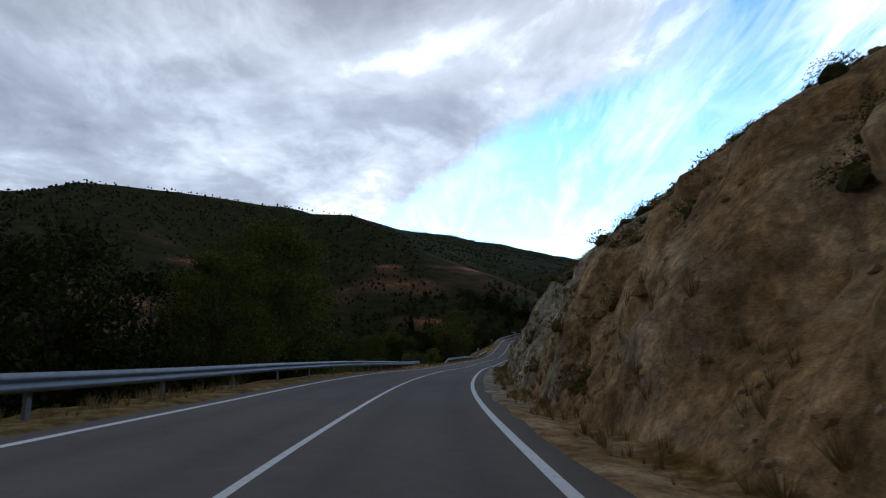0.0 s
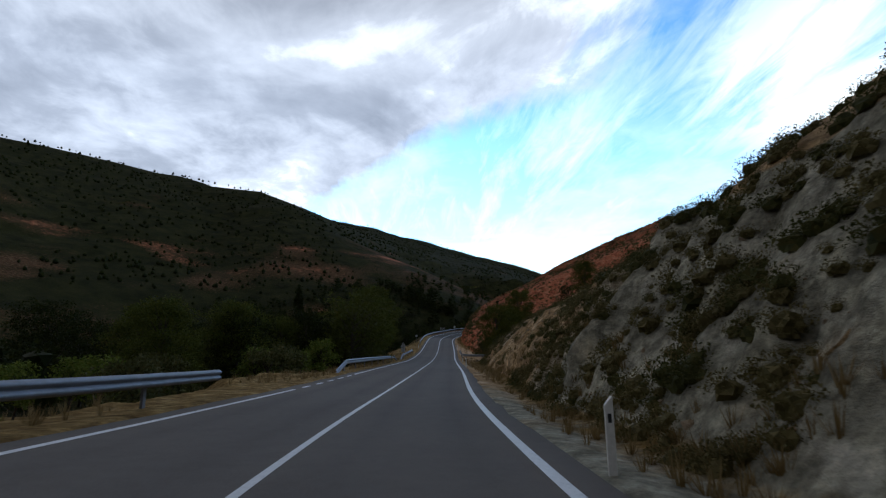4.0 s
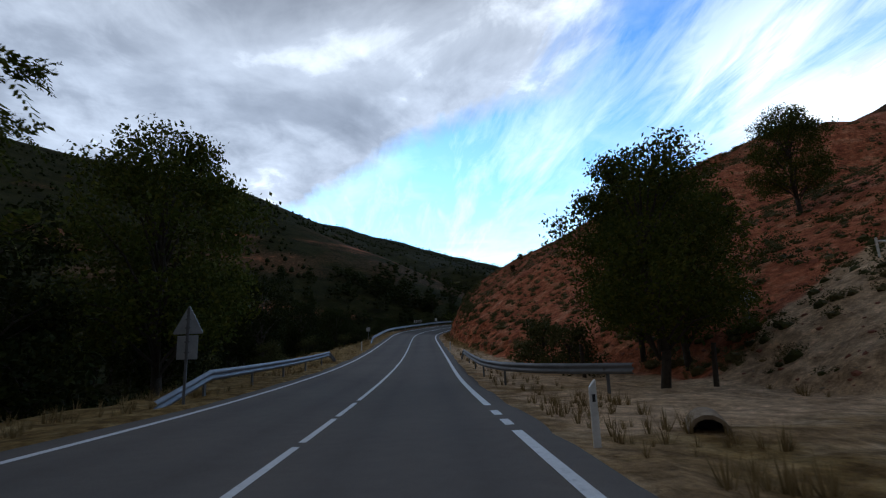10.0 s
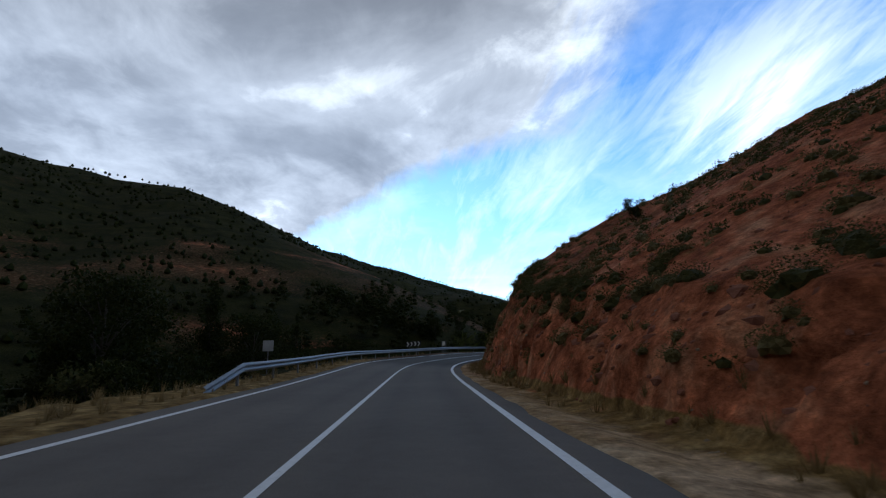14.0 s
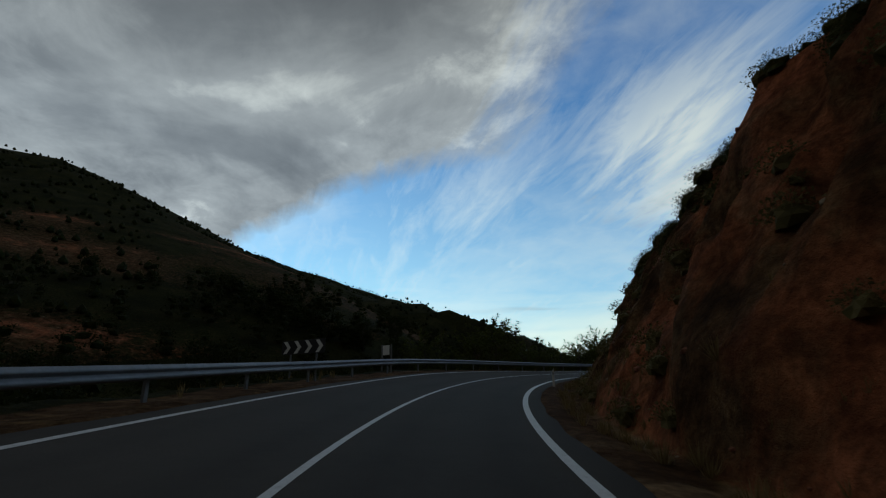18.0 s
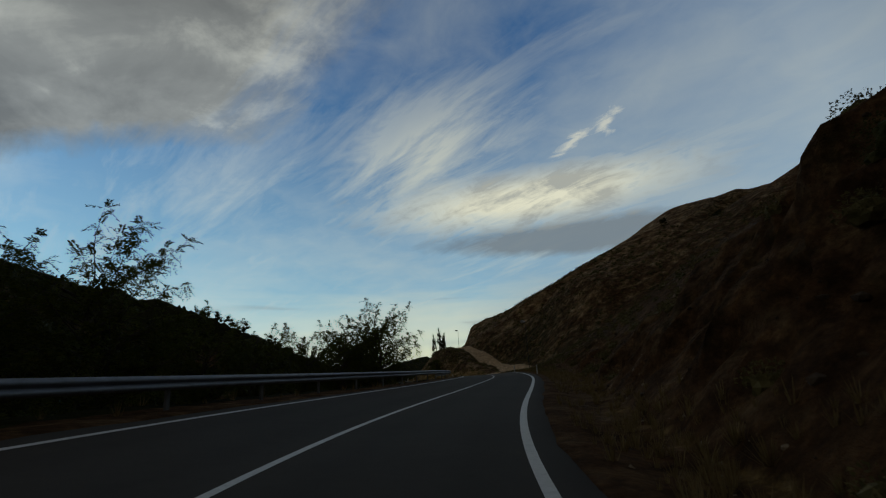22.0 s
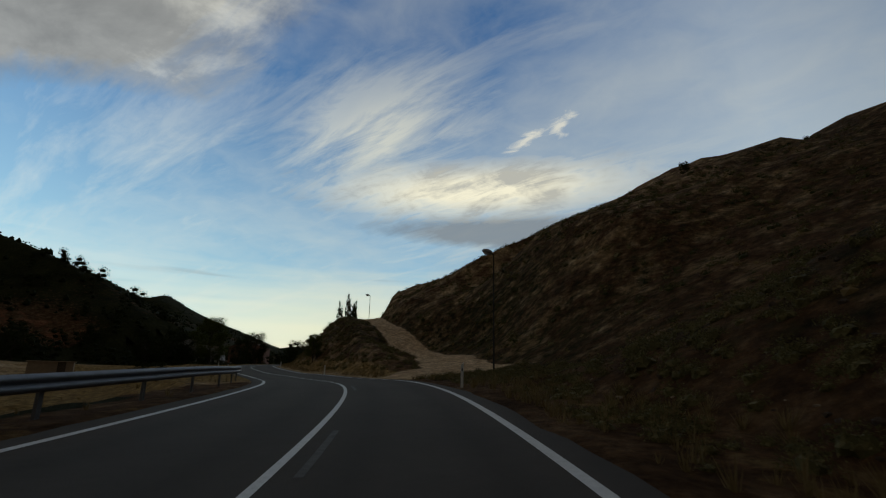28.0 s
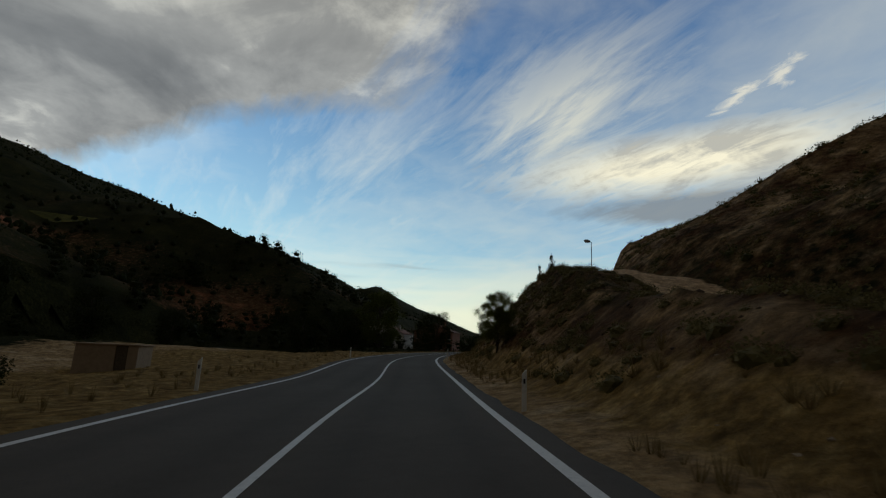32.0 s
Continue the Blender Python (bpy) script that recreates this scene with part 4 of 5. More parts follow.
def set_down(thing, s, d, lift=0.0, turn=0.0, on_land=True):
    """Stand a thing at station s, d right of the centre line, facing traffic."""
    p = place(s, d)
    if on_land:
        p.z = ground_z(p.x, p.y)
    thing.matrix_basis = Matrix.Translation((p.x, p.y, p.z + lift)) @ pose(0, 0, 0, 0, 0, heading(s) + turn) @ Matrix.Diagonal((*thing.scale, 1))
    return thing


from mathutils.bvhtree import BVHTree
GROUND_TREE = BVHTree.FromPolygons([tuple(v) for v in GV.tolist()], GF.tolist())


def ground_z(x, y):
    hit = GROUND_TREE.ray_cast(Vector((x, y, 900)), Vector((0, 0, -1)))
    return hit[0].z if hit[0] else 0.0


# ---------- trees ----------
def unit(rng, n):
    v = rng.normal(size=(n, 3))
    return v / np.linalg.norm(v, axis=1)[:, None]


def leaf_cards(rng, centres, size, flat=0.5):
    """Pointed leaf-shaped quads round the given centres."""
    n = len(centres)
    a = unit(rng, n)
    b = np.cross(a, unit(rng, n))
    b /= np.linalg.norm(b, axis=1)[:, None] + 1e-9
    sz = size * rng.uniform(0.6, 1.3, (n, 1))
    v = np.stack([centres - a * sz, centres + b * sz * flat, centres + a * sz, centres - b * sz * flat], 1)
    return v.reshape(-1, 3), np.arange(4 * n).reshape(-1, 4)


def tree(name, height, spread, clumps, leaves, leaf, mat, seed, label, category="tree", trunk=0.16, bare=0.25, shape="round", clump_r=0.55):
    rng = np.random.default_rng(seed)
    thing = new(name)
    bm = bmesh.new()
    top = Vector((rng.normal() * 0.05 * height, rng.normal() * 0.05 * height, height * 0.8))
    knots = [Vector((0, 0, -0.3))]
    for k in range(1, 6):
        f = k / 5
        knots.append(top * f + Vector((rng.normal(), rng.normal(), 0)) * 0.025 * height * (f < 1))
    for k in range(5):
        rod(bm, knots[k], knots[k + 1], trunk * (1 - 0.17 * k), trunk * (1 - 0.17 * (k + 1)), 7)
    part("trunk", bm, BARK, thing, smooth=True)
    limb = bmesh.new()
    tips = []
    for k in range(clumps):
        f = rng.uniform(bare, 1.0)
        if shape == "round":
            reach = spread * math.sqrt(max(0.05, 1 - ((f - 0.55) / 0.5) ** 2)) if f > 0.1 else spread * 0.3
        elif shape == "column":
            reach = spread * (0.35 + 0.65 * math.sin(math.pi * min(1, (f - bare) / (1.02 - bare)) ** 0.7))
        else:  # low and wide
            reach = spread * (1.1 - 0.6 * f)
        ang, r = rng.uniform(0, 2 * math.pi), reach * math.sqrt(rng.uniform(0.15, 1.0)) * rng.uniform(0.75, 1.15)
        tip = Vector((math.cos(ang) * r, math.sin(ang) * r, height * f + rng.normal() * 0.03 * height))
        tips.append(tip)
        if k < 26:
            root = top * max(0.15, min(0.95, f - 0.22 * rng.uniform(0.5, 1.2)))
            mid = (root + tip) / 2 + Vector((0, 0, 0.05 * height))
            rod(limb, root, mid, trunk * 0.30, trunk * 0.2, 5)
            rod(limb, mid, tip, trunk * 0.2, trunk * 0.06, 5)
    part("limb", limb, BARK, thing)
    centres = np.repeat(np.array([tuple(t) for t in tips]), leaves, 0)
    squash = np.array([1, 1, 0.75]) if shape != "column" else np.array([0.6, 0.6, 1.5])
    off = unit(rng, len(centres)) * (rng.uniform(0.1, 1, (len(centres), 1)) ** 0.5) * clump_r * squash * rng.uniform(0.7, 1.3, (len(centres), 1))
    v, q = leaf_cards(rng, centres + off, leaf)
    crown = new("crown", fast_mesh("crown", v, q, mat))
    crown.parent = thing
    return tagged(thing, label, category)


def frond_tree(name, height, spread, shoots, mat, seed, label, trunk=0.10, frond=0.34):
    """A tree of long rising shoots that carry feathery leaves: a rib with pairs of leaflets."""
    rng = np.random.default_rng(seed)
    thing = new(name)
    bm = bmesh.new()
    lean = Vector((rng.normal() * 0.05, rng.normal() * 0.05, 1)) * height
    knots = [Vector((0, 0, -0.3))] + [lean * (0.14 * k) + Vector((rng.normal(), rng.normal(), 0)) * 0.02 * height for k in range(1, 6)]
    for k in range(5):
        rod(bm, knots[k], knots[k + 1], trunk * (1 - 0.15 * k), trunk * (1 - 0.15 * (k + 1)), 7)
    part("trunk", bm, BARK, thing, smooth=True)
    limb, ribs = bmesh.new(), []
    for k in range(shoots):
        f = rng.uniform(0.12, 0.70)
        ang = rng.uniform(0, 2 * math.pi)
        out = Vector((math.cos(ang), math.sin(ang), 0))
        rise = rng.uniform(0.35, 1.3) + 0.8 * max(0, f - 0.45)
        step = (out + Vector((0, 0, rise))).normalized()
        length = min(spread / max(0.25, step.xy.length), (1.03 - f) * height / max(0.3, step.z)) * rng.uniform(0.65, 1.05)
        p = lean * f
        for j in range(7):
            q = p + step * length / 7
            rod(limb, p, q, trunk * 0.26 * (1 - j / 8), trunk * 0.26 * (1 - (j + 1) / 8), 4)
            if j >= 2:
                for m in range(6):
                    ribs.append((p + (q - p) * rng.uniform(), step))
            p, step = q, (step + Vector((rng.normal(), rng.normal(), rng.normal() - 0.35)) * 0.11).normalized()
        ribs += [(p, step)] * 5
    part("limb", limb, BARK, thing)
    base = np.array([tuple(r[0]) for r in ribs])
    along = np.array([tuple(r[1]) for r in ribs])
    n, pairs = len(base), 8
    axis = along * 0.5 + unit(rng, n) * 0.8
    axis /= np.linalg.norm(axis, axis=1)[:, None]
    side = np.cross(axis, unit(rng, n) * 0.5 + np.array([0, 0, 1.0]))
    side /= np.linalg.norm(side, axis=1)[:, None] + 1e-9
    size = frond * rng.uniform(0.7, 1.25, (n, 1))
    leaflets = []
    for j in range(pairs):
        g = (j + 1.2) / (pairs + 0.2)
        root = base + axis * size * g - np.array([0, 0, 0.34]) * size * g * g
        reach = size * (0.30 - 0.12 * abs(g - 0.4))
        for sign in (-1, 1):
            out = side * sign * 0.85 + axis * 0.45 + np.array([0, 0, -0.2]) + 0.18 * rng.normal(size=(n, 3))
            wide = axis * size * 0.060
            leaflets.append(np.stack([root, root + out * reach * 0.5 + wide, root + out * reach, root + out * reach * 0.5 - wide], 1))
    v = np.concatenate(leaflets).reshape(-1, 3)
    crown = new("crown", fast_mesh("crown", v, np.arange(len(v)).reshape(-1, 4), mat))
    crown.parent = thing
    return tagged(thing, label, "tree")


def grown(s, d, top, height, turn):
    """A row for plant(): a tree whose crown reaches the height top over the road."""
    p = place(s, d)
    road = float(on_line(np.array([s]))[0][2])
    return (s, d, (top + road - ground_z(p.x, p.y)) / height, turn)


def plant(proto, spots, group=""):
    """Copies of a built tree at (s, d, scale, turn) rows; the first row takes the original."""
    for k, (s, d, size, turn) in enumerate(spots):
        ob = proto if k == 0 else copy_thing(proto, Matrix())
        ob.scale = (size, size, size)
        set_down(ob, s, d, -0.05, turn)
        if group:
            ob["group"] = group


BROAD_A = tree("broadleaf_tree", 8.0, 2.8, 150, 160, 0.076, LEAF_GREEN, 1, "broad green tree in full leaf beside the road", trunk=0.17, bare=0.22, clump_r=0.75)
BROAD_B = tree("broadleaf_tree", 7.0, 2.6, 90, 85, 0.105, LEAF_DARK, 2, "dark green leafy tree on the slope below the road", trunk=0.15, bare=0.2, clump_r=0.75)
YOUNG = tree("young_tree", 3.2, 1.3, 34, 60, 0.09, LEAF_BRIGHT, 3, "small yellow-green tree in the valley", trunk=0.07, bare=0.25, clump_r=0.42)
POPLAR = tree("poplar", 11.0, 1.0, 70, 55, 0.13, LEAF_DARK, 4, "slender dark poplar standing in the valley", trunk=0.14, bare=0.1, shape="column", clump_r=0.5)
CYPRESS = tree("cypress", 9.0, 0.85, 95, 110, 0.09, LEAF_DARK, 5, "narrow dark cypress in the valley", trunk=0.13, bare=0.05, shape="column", clump_r=0.42)
THICKET = tree("thicket_bush", 2.6, 2.0, 40, 70, 0.10, LEAF_OLIVE, 6, "overgrown green thicket beyond the verge", "bush", trunk=0.07, bare=0.1, shape="wide", clump_r=0.6)
THICKET_D = tree("thicket_bush", 3.0, 2.2, 42, 70, 0.11, LEAF_DARK, 7, "dense dark thicket beyond the verge", "bush", trunk=0.07, bare=0.1, shape="wide", clump_r=0.65)
AIRY = frond_tree("acacia_tree", 6.4, 2.7, 66, LEAF_GREEN, 8, "airy acacia with feathery leaves beyond the barrier")
RIDGE_TREE = tree("ridge_tree", 3.2, 1.0, 22, 60, 0.10, LEAF_DARK, 9, "lone small tree on the bare ridge", trunk=0.08, bare=0.4, clump_r=0.45)
plant(BROAD_A, [(32, -10.0, 1.45, 0), (25, -9.4, 1.0, 120), (2, -13, 1.1, 40), (122, -9.8, 1.5, 200), (107, -10.0, 1.0, 75), (115.5, 9.3, 0.98, 20), (100, -9.6, 0.95, 310),
               (131, 27, 0.9, 140), (387.5, -16.8, 1.35, 60), (331.5, 6.2, 0.42, 10), (38, -14, 1.5, 230), (112, -15, 1.1, 15), (119, 12, 0.9, 280), (122, 11.5, 0.83, 300), (128, 14.5, 0.95, 70)]
      + [(70 + 5.2 * k, -14.5 - 4 * (k % 2), 0.75 + 0.1 * (k % 3), 83 * k) for k in range(7)], "roadside trees")
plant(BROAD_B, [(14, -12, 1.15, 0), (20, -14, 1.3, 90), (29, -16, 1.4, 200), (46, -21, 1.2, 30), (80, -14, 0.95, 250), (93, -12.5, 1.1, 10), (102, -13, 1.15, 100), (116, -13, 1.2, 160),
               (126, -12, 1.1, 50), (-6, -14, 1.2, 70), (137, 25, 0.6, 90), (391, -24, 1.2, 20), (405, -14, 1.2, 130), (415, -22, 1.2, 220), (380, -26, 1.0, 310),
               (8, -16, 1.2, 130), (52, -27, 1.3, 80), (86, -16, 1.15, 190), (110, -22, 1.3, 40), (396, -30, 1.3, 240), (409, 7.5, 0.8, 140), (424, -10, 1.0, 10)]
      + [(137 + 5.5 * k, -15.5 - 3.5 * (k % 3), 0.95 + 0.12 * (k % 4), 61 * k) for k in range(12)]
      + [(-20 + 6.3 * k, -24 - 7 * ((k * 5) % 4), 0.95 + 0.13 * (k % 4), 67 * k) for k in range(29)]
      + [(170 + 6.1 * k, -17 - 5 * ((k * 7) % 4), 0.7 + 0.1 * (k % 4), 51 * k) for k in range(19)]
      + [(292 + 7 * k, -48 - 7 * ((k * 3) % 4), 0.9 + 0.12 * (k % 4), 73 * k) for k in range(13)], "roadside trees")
plant(YOUNG, [(52 + 3.5 * k, -15 - 4 * (k % 2), 0.8 + 0.12 * (k % 3), 40 * k) for k in range(7)] + [(60, -23, 0.9, 10), (68, -21, 1.0, 60), (82, -10, 1.0, 100), (86, -9, 1.2, 10), (76, -11, 1.1, 200)], "young valley trees")
plant(POPLAR, [(128 + 4.0 * k, -21 - 4 * (k % 3), 0.72 + 0.09 * (k % 4), 70 * k) for k in range(19)] + [(60, -40, 0.9, 0), (72, -46, 1.0, 30), (50, -44, 0.95, 200), (392, 10.8, 0.85, 0), (394.5, 12.2, 0.95, 90), (396.5, 13.4, 0.8, 210), (393, 13.8, 0.7, 300)], "valley poplars")
plant(CYPRESS, [(110.5, -18.6, 1.3, 0), (121, -25, 0.8, 80), (129, -24, 0.75, 20)], "cypresses")
plant(THICKET, [(62, -11, 1.0, 0), (74, -9.5, 1.15, 70), (79, -10, 1.2, 140), (84, -12, 1.3, 10), (68, -13, 1.0, 220), (132, -13, 1.0, 300), (101.5, 8.3, 0.6, 250), (123, 8.5, 0.8, 40), (126, 8.0, 0.9, 170), (341, 7.5, 0.7, 10)]
      + [(148 + 9 * k, -13 - 3 * (k % 2), 0.9 + 0.15 * (k % 3), 55 * k) for k in range(6)], "thickets")
plant(THICKET_D, [(4 + 7 * k, -9.4 - 1.5 * (k % 2), 0.9 + 0.15 * (k % 3), 66 * k) for k in range(6)] + [(91 + 6 * k, -10.0, 1.1, 80 * k) for k in range(5)]
      + [(165 + 6.5 * k, -11 - 2 * (k % 3), 1.0 + 0.15 * (k % 3), 47 * k) for k in range(18)] + [(300, -30, 1.2, 0), (311, -9, 0.35, 60), (318, -11, 0.4, 10), (410, 9, 1.4, 60), (420, -9, 1.4, 90)], "thickets")
plant(AIRY, [grown(s, d, top, 7.2, turn) for s, d, top, turn in (
    (229.8, -8.2, 6.3, 0), (91.8, -7.4, 8.5, 70), (98.5, -8.0, 8.8, 190), (106.0, -8.6, 10.2, 300), (226.3, -8.6, 5.1, 100), (233.5, -8.0, 4.0, 220), (237.5, -8.2, 3.6, 40), (242.5, -8.4, 4.2, 250),
    (246.5, -8.2, 4.5, 160), (253.0, -7.4, 6.6, 300), (256.5, -9.5, 6.2, 15), (219.5, -8.4, 4.2, 330), (262.0, -12.0, 6.0, 10), (268.0, -13.0, 5.0, 200))], "acacias beyond the barrier")
plant(RIDGE_TREE, [(327.5, 73, 1.0, 0), (309, 72, 1.2, 120), (172.8, 15, 0.4, 30), (180.5, 17, 0.45, 250)], "lone ridge trees")

# ---------- scrub, grass and stones ----------
def tuft_template(rng, blades, height, spread, width):
    """A tuft of upright blades, as triangles."""
    ang = rng.uniform(0, 2 * np.pi, blades)
    lean = rng.uniform(0.1, 1.0, blades) * spread
    base = np.c_[np.cos(ang), np.sin(ang), np.zeros(blades)] * spread * 0.25 * rng.uniform(0, 1, (blades, 1))
    tip = base + np.c_[np.cos(ang) * lean, np.sin(ang) * lean, height * rng.uniform(0.6, 1.15, blades)]
    side = np.c_[-np.sin(ang), np.cos(ang), np.zeros(blades)] * width
    return np.stack([base - side, base + side, tip], 1)


def bush_template(rng, cards, radius, leaf, core=0):
    """A low mound: a lumpy solid heart, wrapped in small leaf triangles."""
    tris = []
    if core:
        bm = bmesh.new()
        bmesh.ops.create_icosphere(bm, subdivisions=core, radius=1.0)
        v = np.array([p.co[:] for p in bm.verts])
        f = np.array([[p.index for p in q.verts] for q in bm.faces])
        bm.free()
        v = v * radius * rng.uniform(0.40, 0.68, (len(v), 1)) * np.array([1, 1, 0.85])
        f = f[v[f][:, :, 2].max(1) > -0.1 * radius]
        tris.append(v[f])
    d = unit(rng, cards)
    d[:, 2] = np.abs(d[:, 2])
    c = d * radius * np.array([1, 1, 0.85]) * rng.uniform(0.45, 1.05, (cards, 1)) ** 0.8
    a = unit(rng, cards) * leaf
    b = np.cross(unit(rng, cards), a / leaf) * leaf * 0.6
    tris.append(np.stack([c - a * 0.6, c + a * 0.7 + b * 0.3, c + b + d * leaf * 0.5], 1))
    return np.concatenate(tris)


def spread_out(name, templates, where, sizes, mat, label, category, rng, sink=0.05):
    """One object of many copies of small templates (n, 3, 3) set down at world points."""
    verts = []
    for k, (p, sz) in enumerate(zip(where, sizes)):
        t = templates[rng.integers(len(templates))]
        a = rng.uniform(0, 2 * np.pi)
        c, s = np.cos(a), np.sin(a)
        rot = np.array([[c, -s, 0], [s, c, 0], [0, 0, 1]])
        verts.append((t.reshape(-1, 3) * sz) @ rot.T + p - np.array([0, 0, sink * sz]))
    v = np.concatenate(verts)
    me = fast_mesh(name, v, np.arange(len(v)).reshape(-1, 3), mat, size=3)
    return tagged(new(name, me), label, category, kind="stuff")


def on_ground(points):
    """World places on the ground for (s, d) rows; those that miss are dropped."""
    out = []
    points = points[on_track(points[:, 0], points[:, 1]) < 0.2]
    for s, d in points:
        p = place(s, d)
        z = ground_z(p.x, p.y)
        out.append((p.x, p.y, z))
    return np.array(out)


def scatter(rng, n, s0, s1, d0, d1, power=1.0):
    return np.c_[rng.uniform(s0, s1, n), d0 + (d1 - d0) * rng.uniform(0, 1, n) ** power]


rng = np.random.default_rng(44)
BUSHES = [bush_template(rng, 200, 0.5, 0.065, 2) for _ in range(5)]
LOW_BUSHES = [bush_template(rng, 66, 0.5, 0.105, 1) for _ in range(6)]
SPARSE = [bush_template(rng, 300, 0.5, 0.06, 2) for _ in range(4)]
TUFTS = [tuft_template(rng, 14, 0.34, 0.22, 0.012) for _ in range(6)]
DRY = [tuft_template(rng, 34, 0.38, 0.35, 0.014) for _ in range(4)]


def clumped(points, seed, keep):
    """Keep the points that fall in patches."""
    n = fbm(points[:, 0] / 7, points[:, 1] / 7, 3, seed)
    return points[n > np.quantile(n, 1 - keep)]


toe_run = lambda s: keyed(TOE, s) + keyed(CUT_H, s) / keyed(CUT_TAN, s)
# scrub on the hillside above the cuttings
pts = clumped(scatter(rng, 10500, -30, S_END - 60, 0, 58, 0.9), 3, 0.85)
pts[:, 1] += toe_run(pts[:, 0]) - 0.4
near = pts[:, 1] < toe_run(pts[:, 0]) + 7
brim = on_ground(pts[near])
spread_out("hillside_scrub", BUSHES, brim, rng.uniform(0.4, 1.2, len(brim)), DRY_SCRUB, "dry olive-green scrub just above the cutting", "scrub", rng)
hill = on_ground(pts[~near])
dark = len(hill) // 2
spread_out("hillside_scrub", LOW_BUSHES, hill[:dark], rng.uniform(0.4, 1.3, dark), LEAF_OLIVE, "dark olive bushes dotted over the hillside", "scrub", rng)
hill = hill[dark:]
spread_out("hillside_scrub", LOW_BUSHES, hill, rng.uniform(0.45, 1.3, len(hill)), DRY_SCRUB, "dry olive-green scrub dotted over the hillside", "scrub", rng)
pts = scatter(rng, 4500, -30, S_END - 60, 0, 50, 0.9)
pts[:, 1] += toe_run(pts[:, 0])
tussock = on_ground(pts)
spread_out("hillside_tussocks", LOW_BUSHES, tussock, rng.uniform(0.25, 0.7, len(tussock)), DRY_GRASS, "pale dry grass tussocks on the hillside", "grass", rng)
# scrub along the brow of the cuttings, against the sky
pts = np.concatenate([scatter(rng, 430, -20, 214, -0.5, 1.6), scatter(rng, 260, 158, 226, -0.7, 0.8)])
pts[:, 1] += toe_run(pts[:, 0])
brow = on_ground(pts)
FINE_BUSHES = [bush_template(rng, 720, 0.5, 0.034, 2) for _ in range(6)]
spread_out("brow_scrub", FINE_BUSHES, brow, rng.uniform(0.4, 1.25, len(brow)), LEAF_OLIVE, "dark bushes along the brow of the cutting", "scrub", rng)
# shrubs on the knoll between the road and the track
pts = scatter(rng, 330, 303, 352, 5.6, 13.5)
knoll = on_ground(pts)
spread_out("knoll_scrub", BUSHES, knoll, rng.uniform(0.3, 1.0, len(knoll)), DRY_SCRUB, "dry olive-brown shrubs covering the knoll beside the track", "scrub", rng)
# bushes that cling to the cut faces
pts = scatter(rng, 900, -20, S_END - 60, 0.02, 1.0)
pts[:, 1] = keyed(TOE, pts[:, 0]) + pts[:, 1] * (toe_run(pts[:, 0]) - keyed(TOE, pts[:, 0]))
cling = on_ground(clumped(pts, 12, 0.6))
spread_out("cutting_scrub", SPARSE, cling, rng.uniform(0.35, 1.25, len(cling)), DRY_SCRUB, "straggling dry plants clinging to the cut face", "scrub", rng)
# a thicker cover of bushes on the low bank before the first track
pts = scatter(rng, 1500, 46, 107, -0.05, 1.1)
pts[:, 1] = keyed(TOE, pts[:, 0]) + pts[:, 1] * (toe_run(pts[:, 0]) - keyed(TOE, pts[:, 0]))
bank_pts = on_ground(clumped(pts, 33, 0.62))
half = len(bank_pts) // 3
spread_out("bank_scrub", SPARSE, bank_pts[:half], 0.3 + 0.8 * rng.uniform(0, 1, half) ** 1.6, LEAF_OLIVE, "olive-green bushes covering the low roadside bank", "scrub", rng)
spread_out("bank_scrub", SPARSE, bank_pts[half:], 0.3 + 0.7 * rng.uniform(0, 1, len(bank_pts) - half) ** 1.6, DRY_SCRUB, "dry straw-green bushes on the low roadside bank", "scrub", rng)
# small bushes dotted over the red slope
pts = scatter(rng, 3000, 108, 178, 0.0, 46, 0.8)
pts[:, 1] += keyed(TOE, pts[:, 0]) + 0.4
dots = on_ground(clumped(pts, 52, 0.8))
spread_out("red_slope_scrub", LOW_BUSHES, dots, 0.28 + 0.75 * rng.uniform(0, 1, len(dots)) ** 1.5, LEAF_OLIVE, "small olive bushes dotted over the red slope", "scrub", rng)
# rank growth beside the mouth of the second track
pts = scatter(rng, 520, 272, 300, 4.6, 13)
pts = pts[pts[:, 0] < 292.8 + 0.5 * (pts[:, 1] - 4)]
rank = on_ground(pts)
spread_out("track_side_weeds", BUSHES, rank, rng.uniform(0.25, 0.8, len(rank)), DRY_SCRUB, "rank brown weeds beside the mouth of the track", "weeds", rng)
# dry grass on both verges
pts = np.concatenate([scatter(rng, 5200, -25, S_END - 60, 4.15, 6.4), scatter(rng, 4200, -25, S_END - 60, -7.5, -4.3)])
pts = clumped(pts, 5, 0.75)
bare = ((pts[:, 0] > 113) & (pts[:, 0] < 158) & (pts[:, 1] > 0)) | ((pts[:, 0] > 182) & (pts[:, 1] < 0))
verge = on_ground(pts[~bare | (rng.uniform(0, 1, len(pts)) < 0.22)])
spread_out("verge_grass", TUFTS, verge, rng.uniform(0.4, 1.2, len(verge)), DRY_GRASS, "short dry straw-coloured grass on the verge", "grass", rng)
# taller dry growth at the toe of the slopes and beyond the barrier
pts = np.concatenate([np.c_[(a := rng.uniform(-20, S_END - 60, 900)), keyed(TOE, a) + rng.uniform(-0.7, 0.3, 900)], scatter(rng, 1800, -25, S_END - 60, -14, -6.2)])
bare = ((pts[:, 0] > 113) & (pts[:, 0] < 158) & (pts[:, 1] > 0)) | ((pts[:, 0] > 182) & (pts[:, 1] < 0))
tall = on_ground(pts[~bare | (rng.uniform(0, 1, len(pts)) < 0.25)])
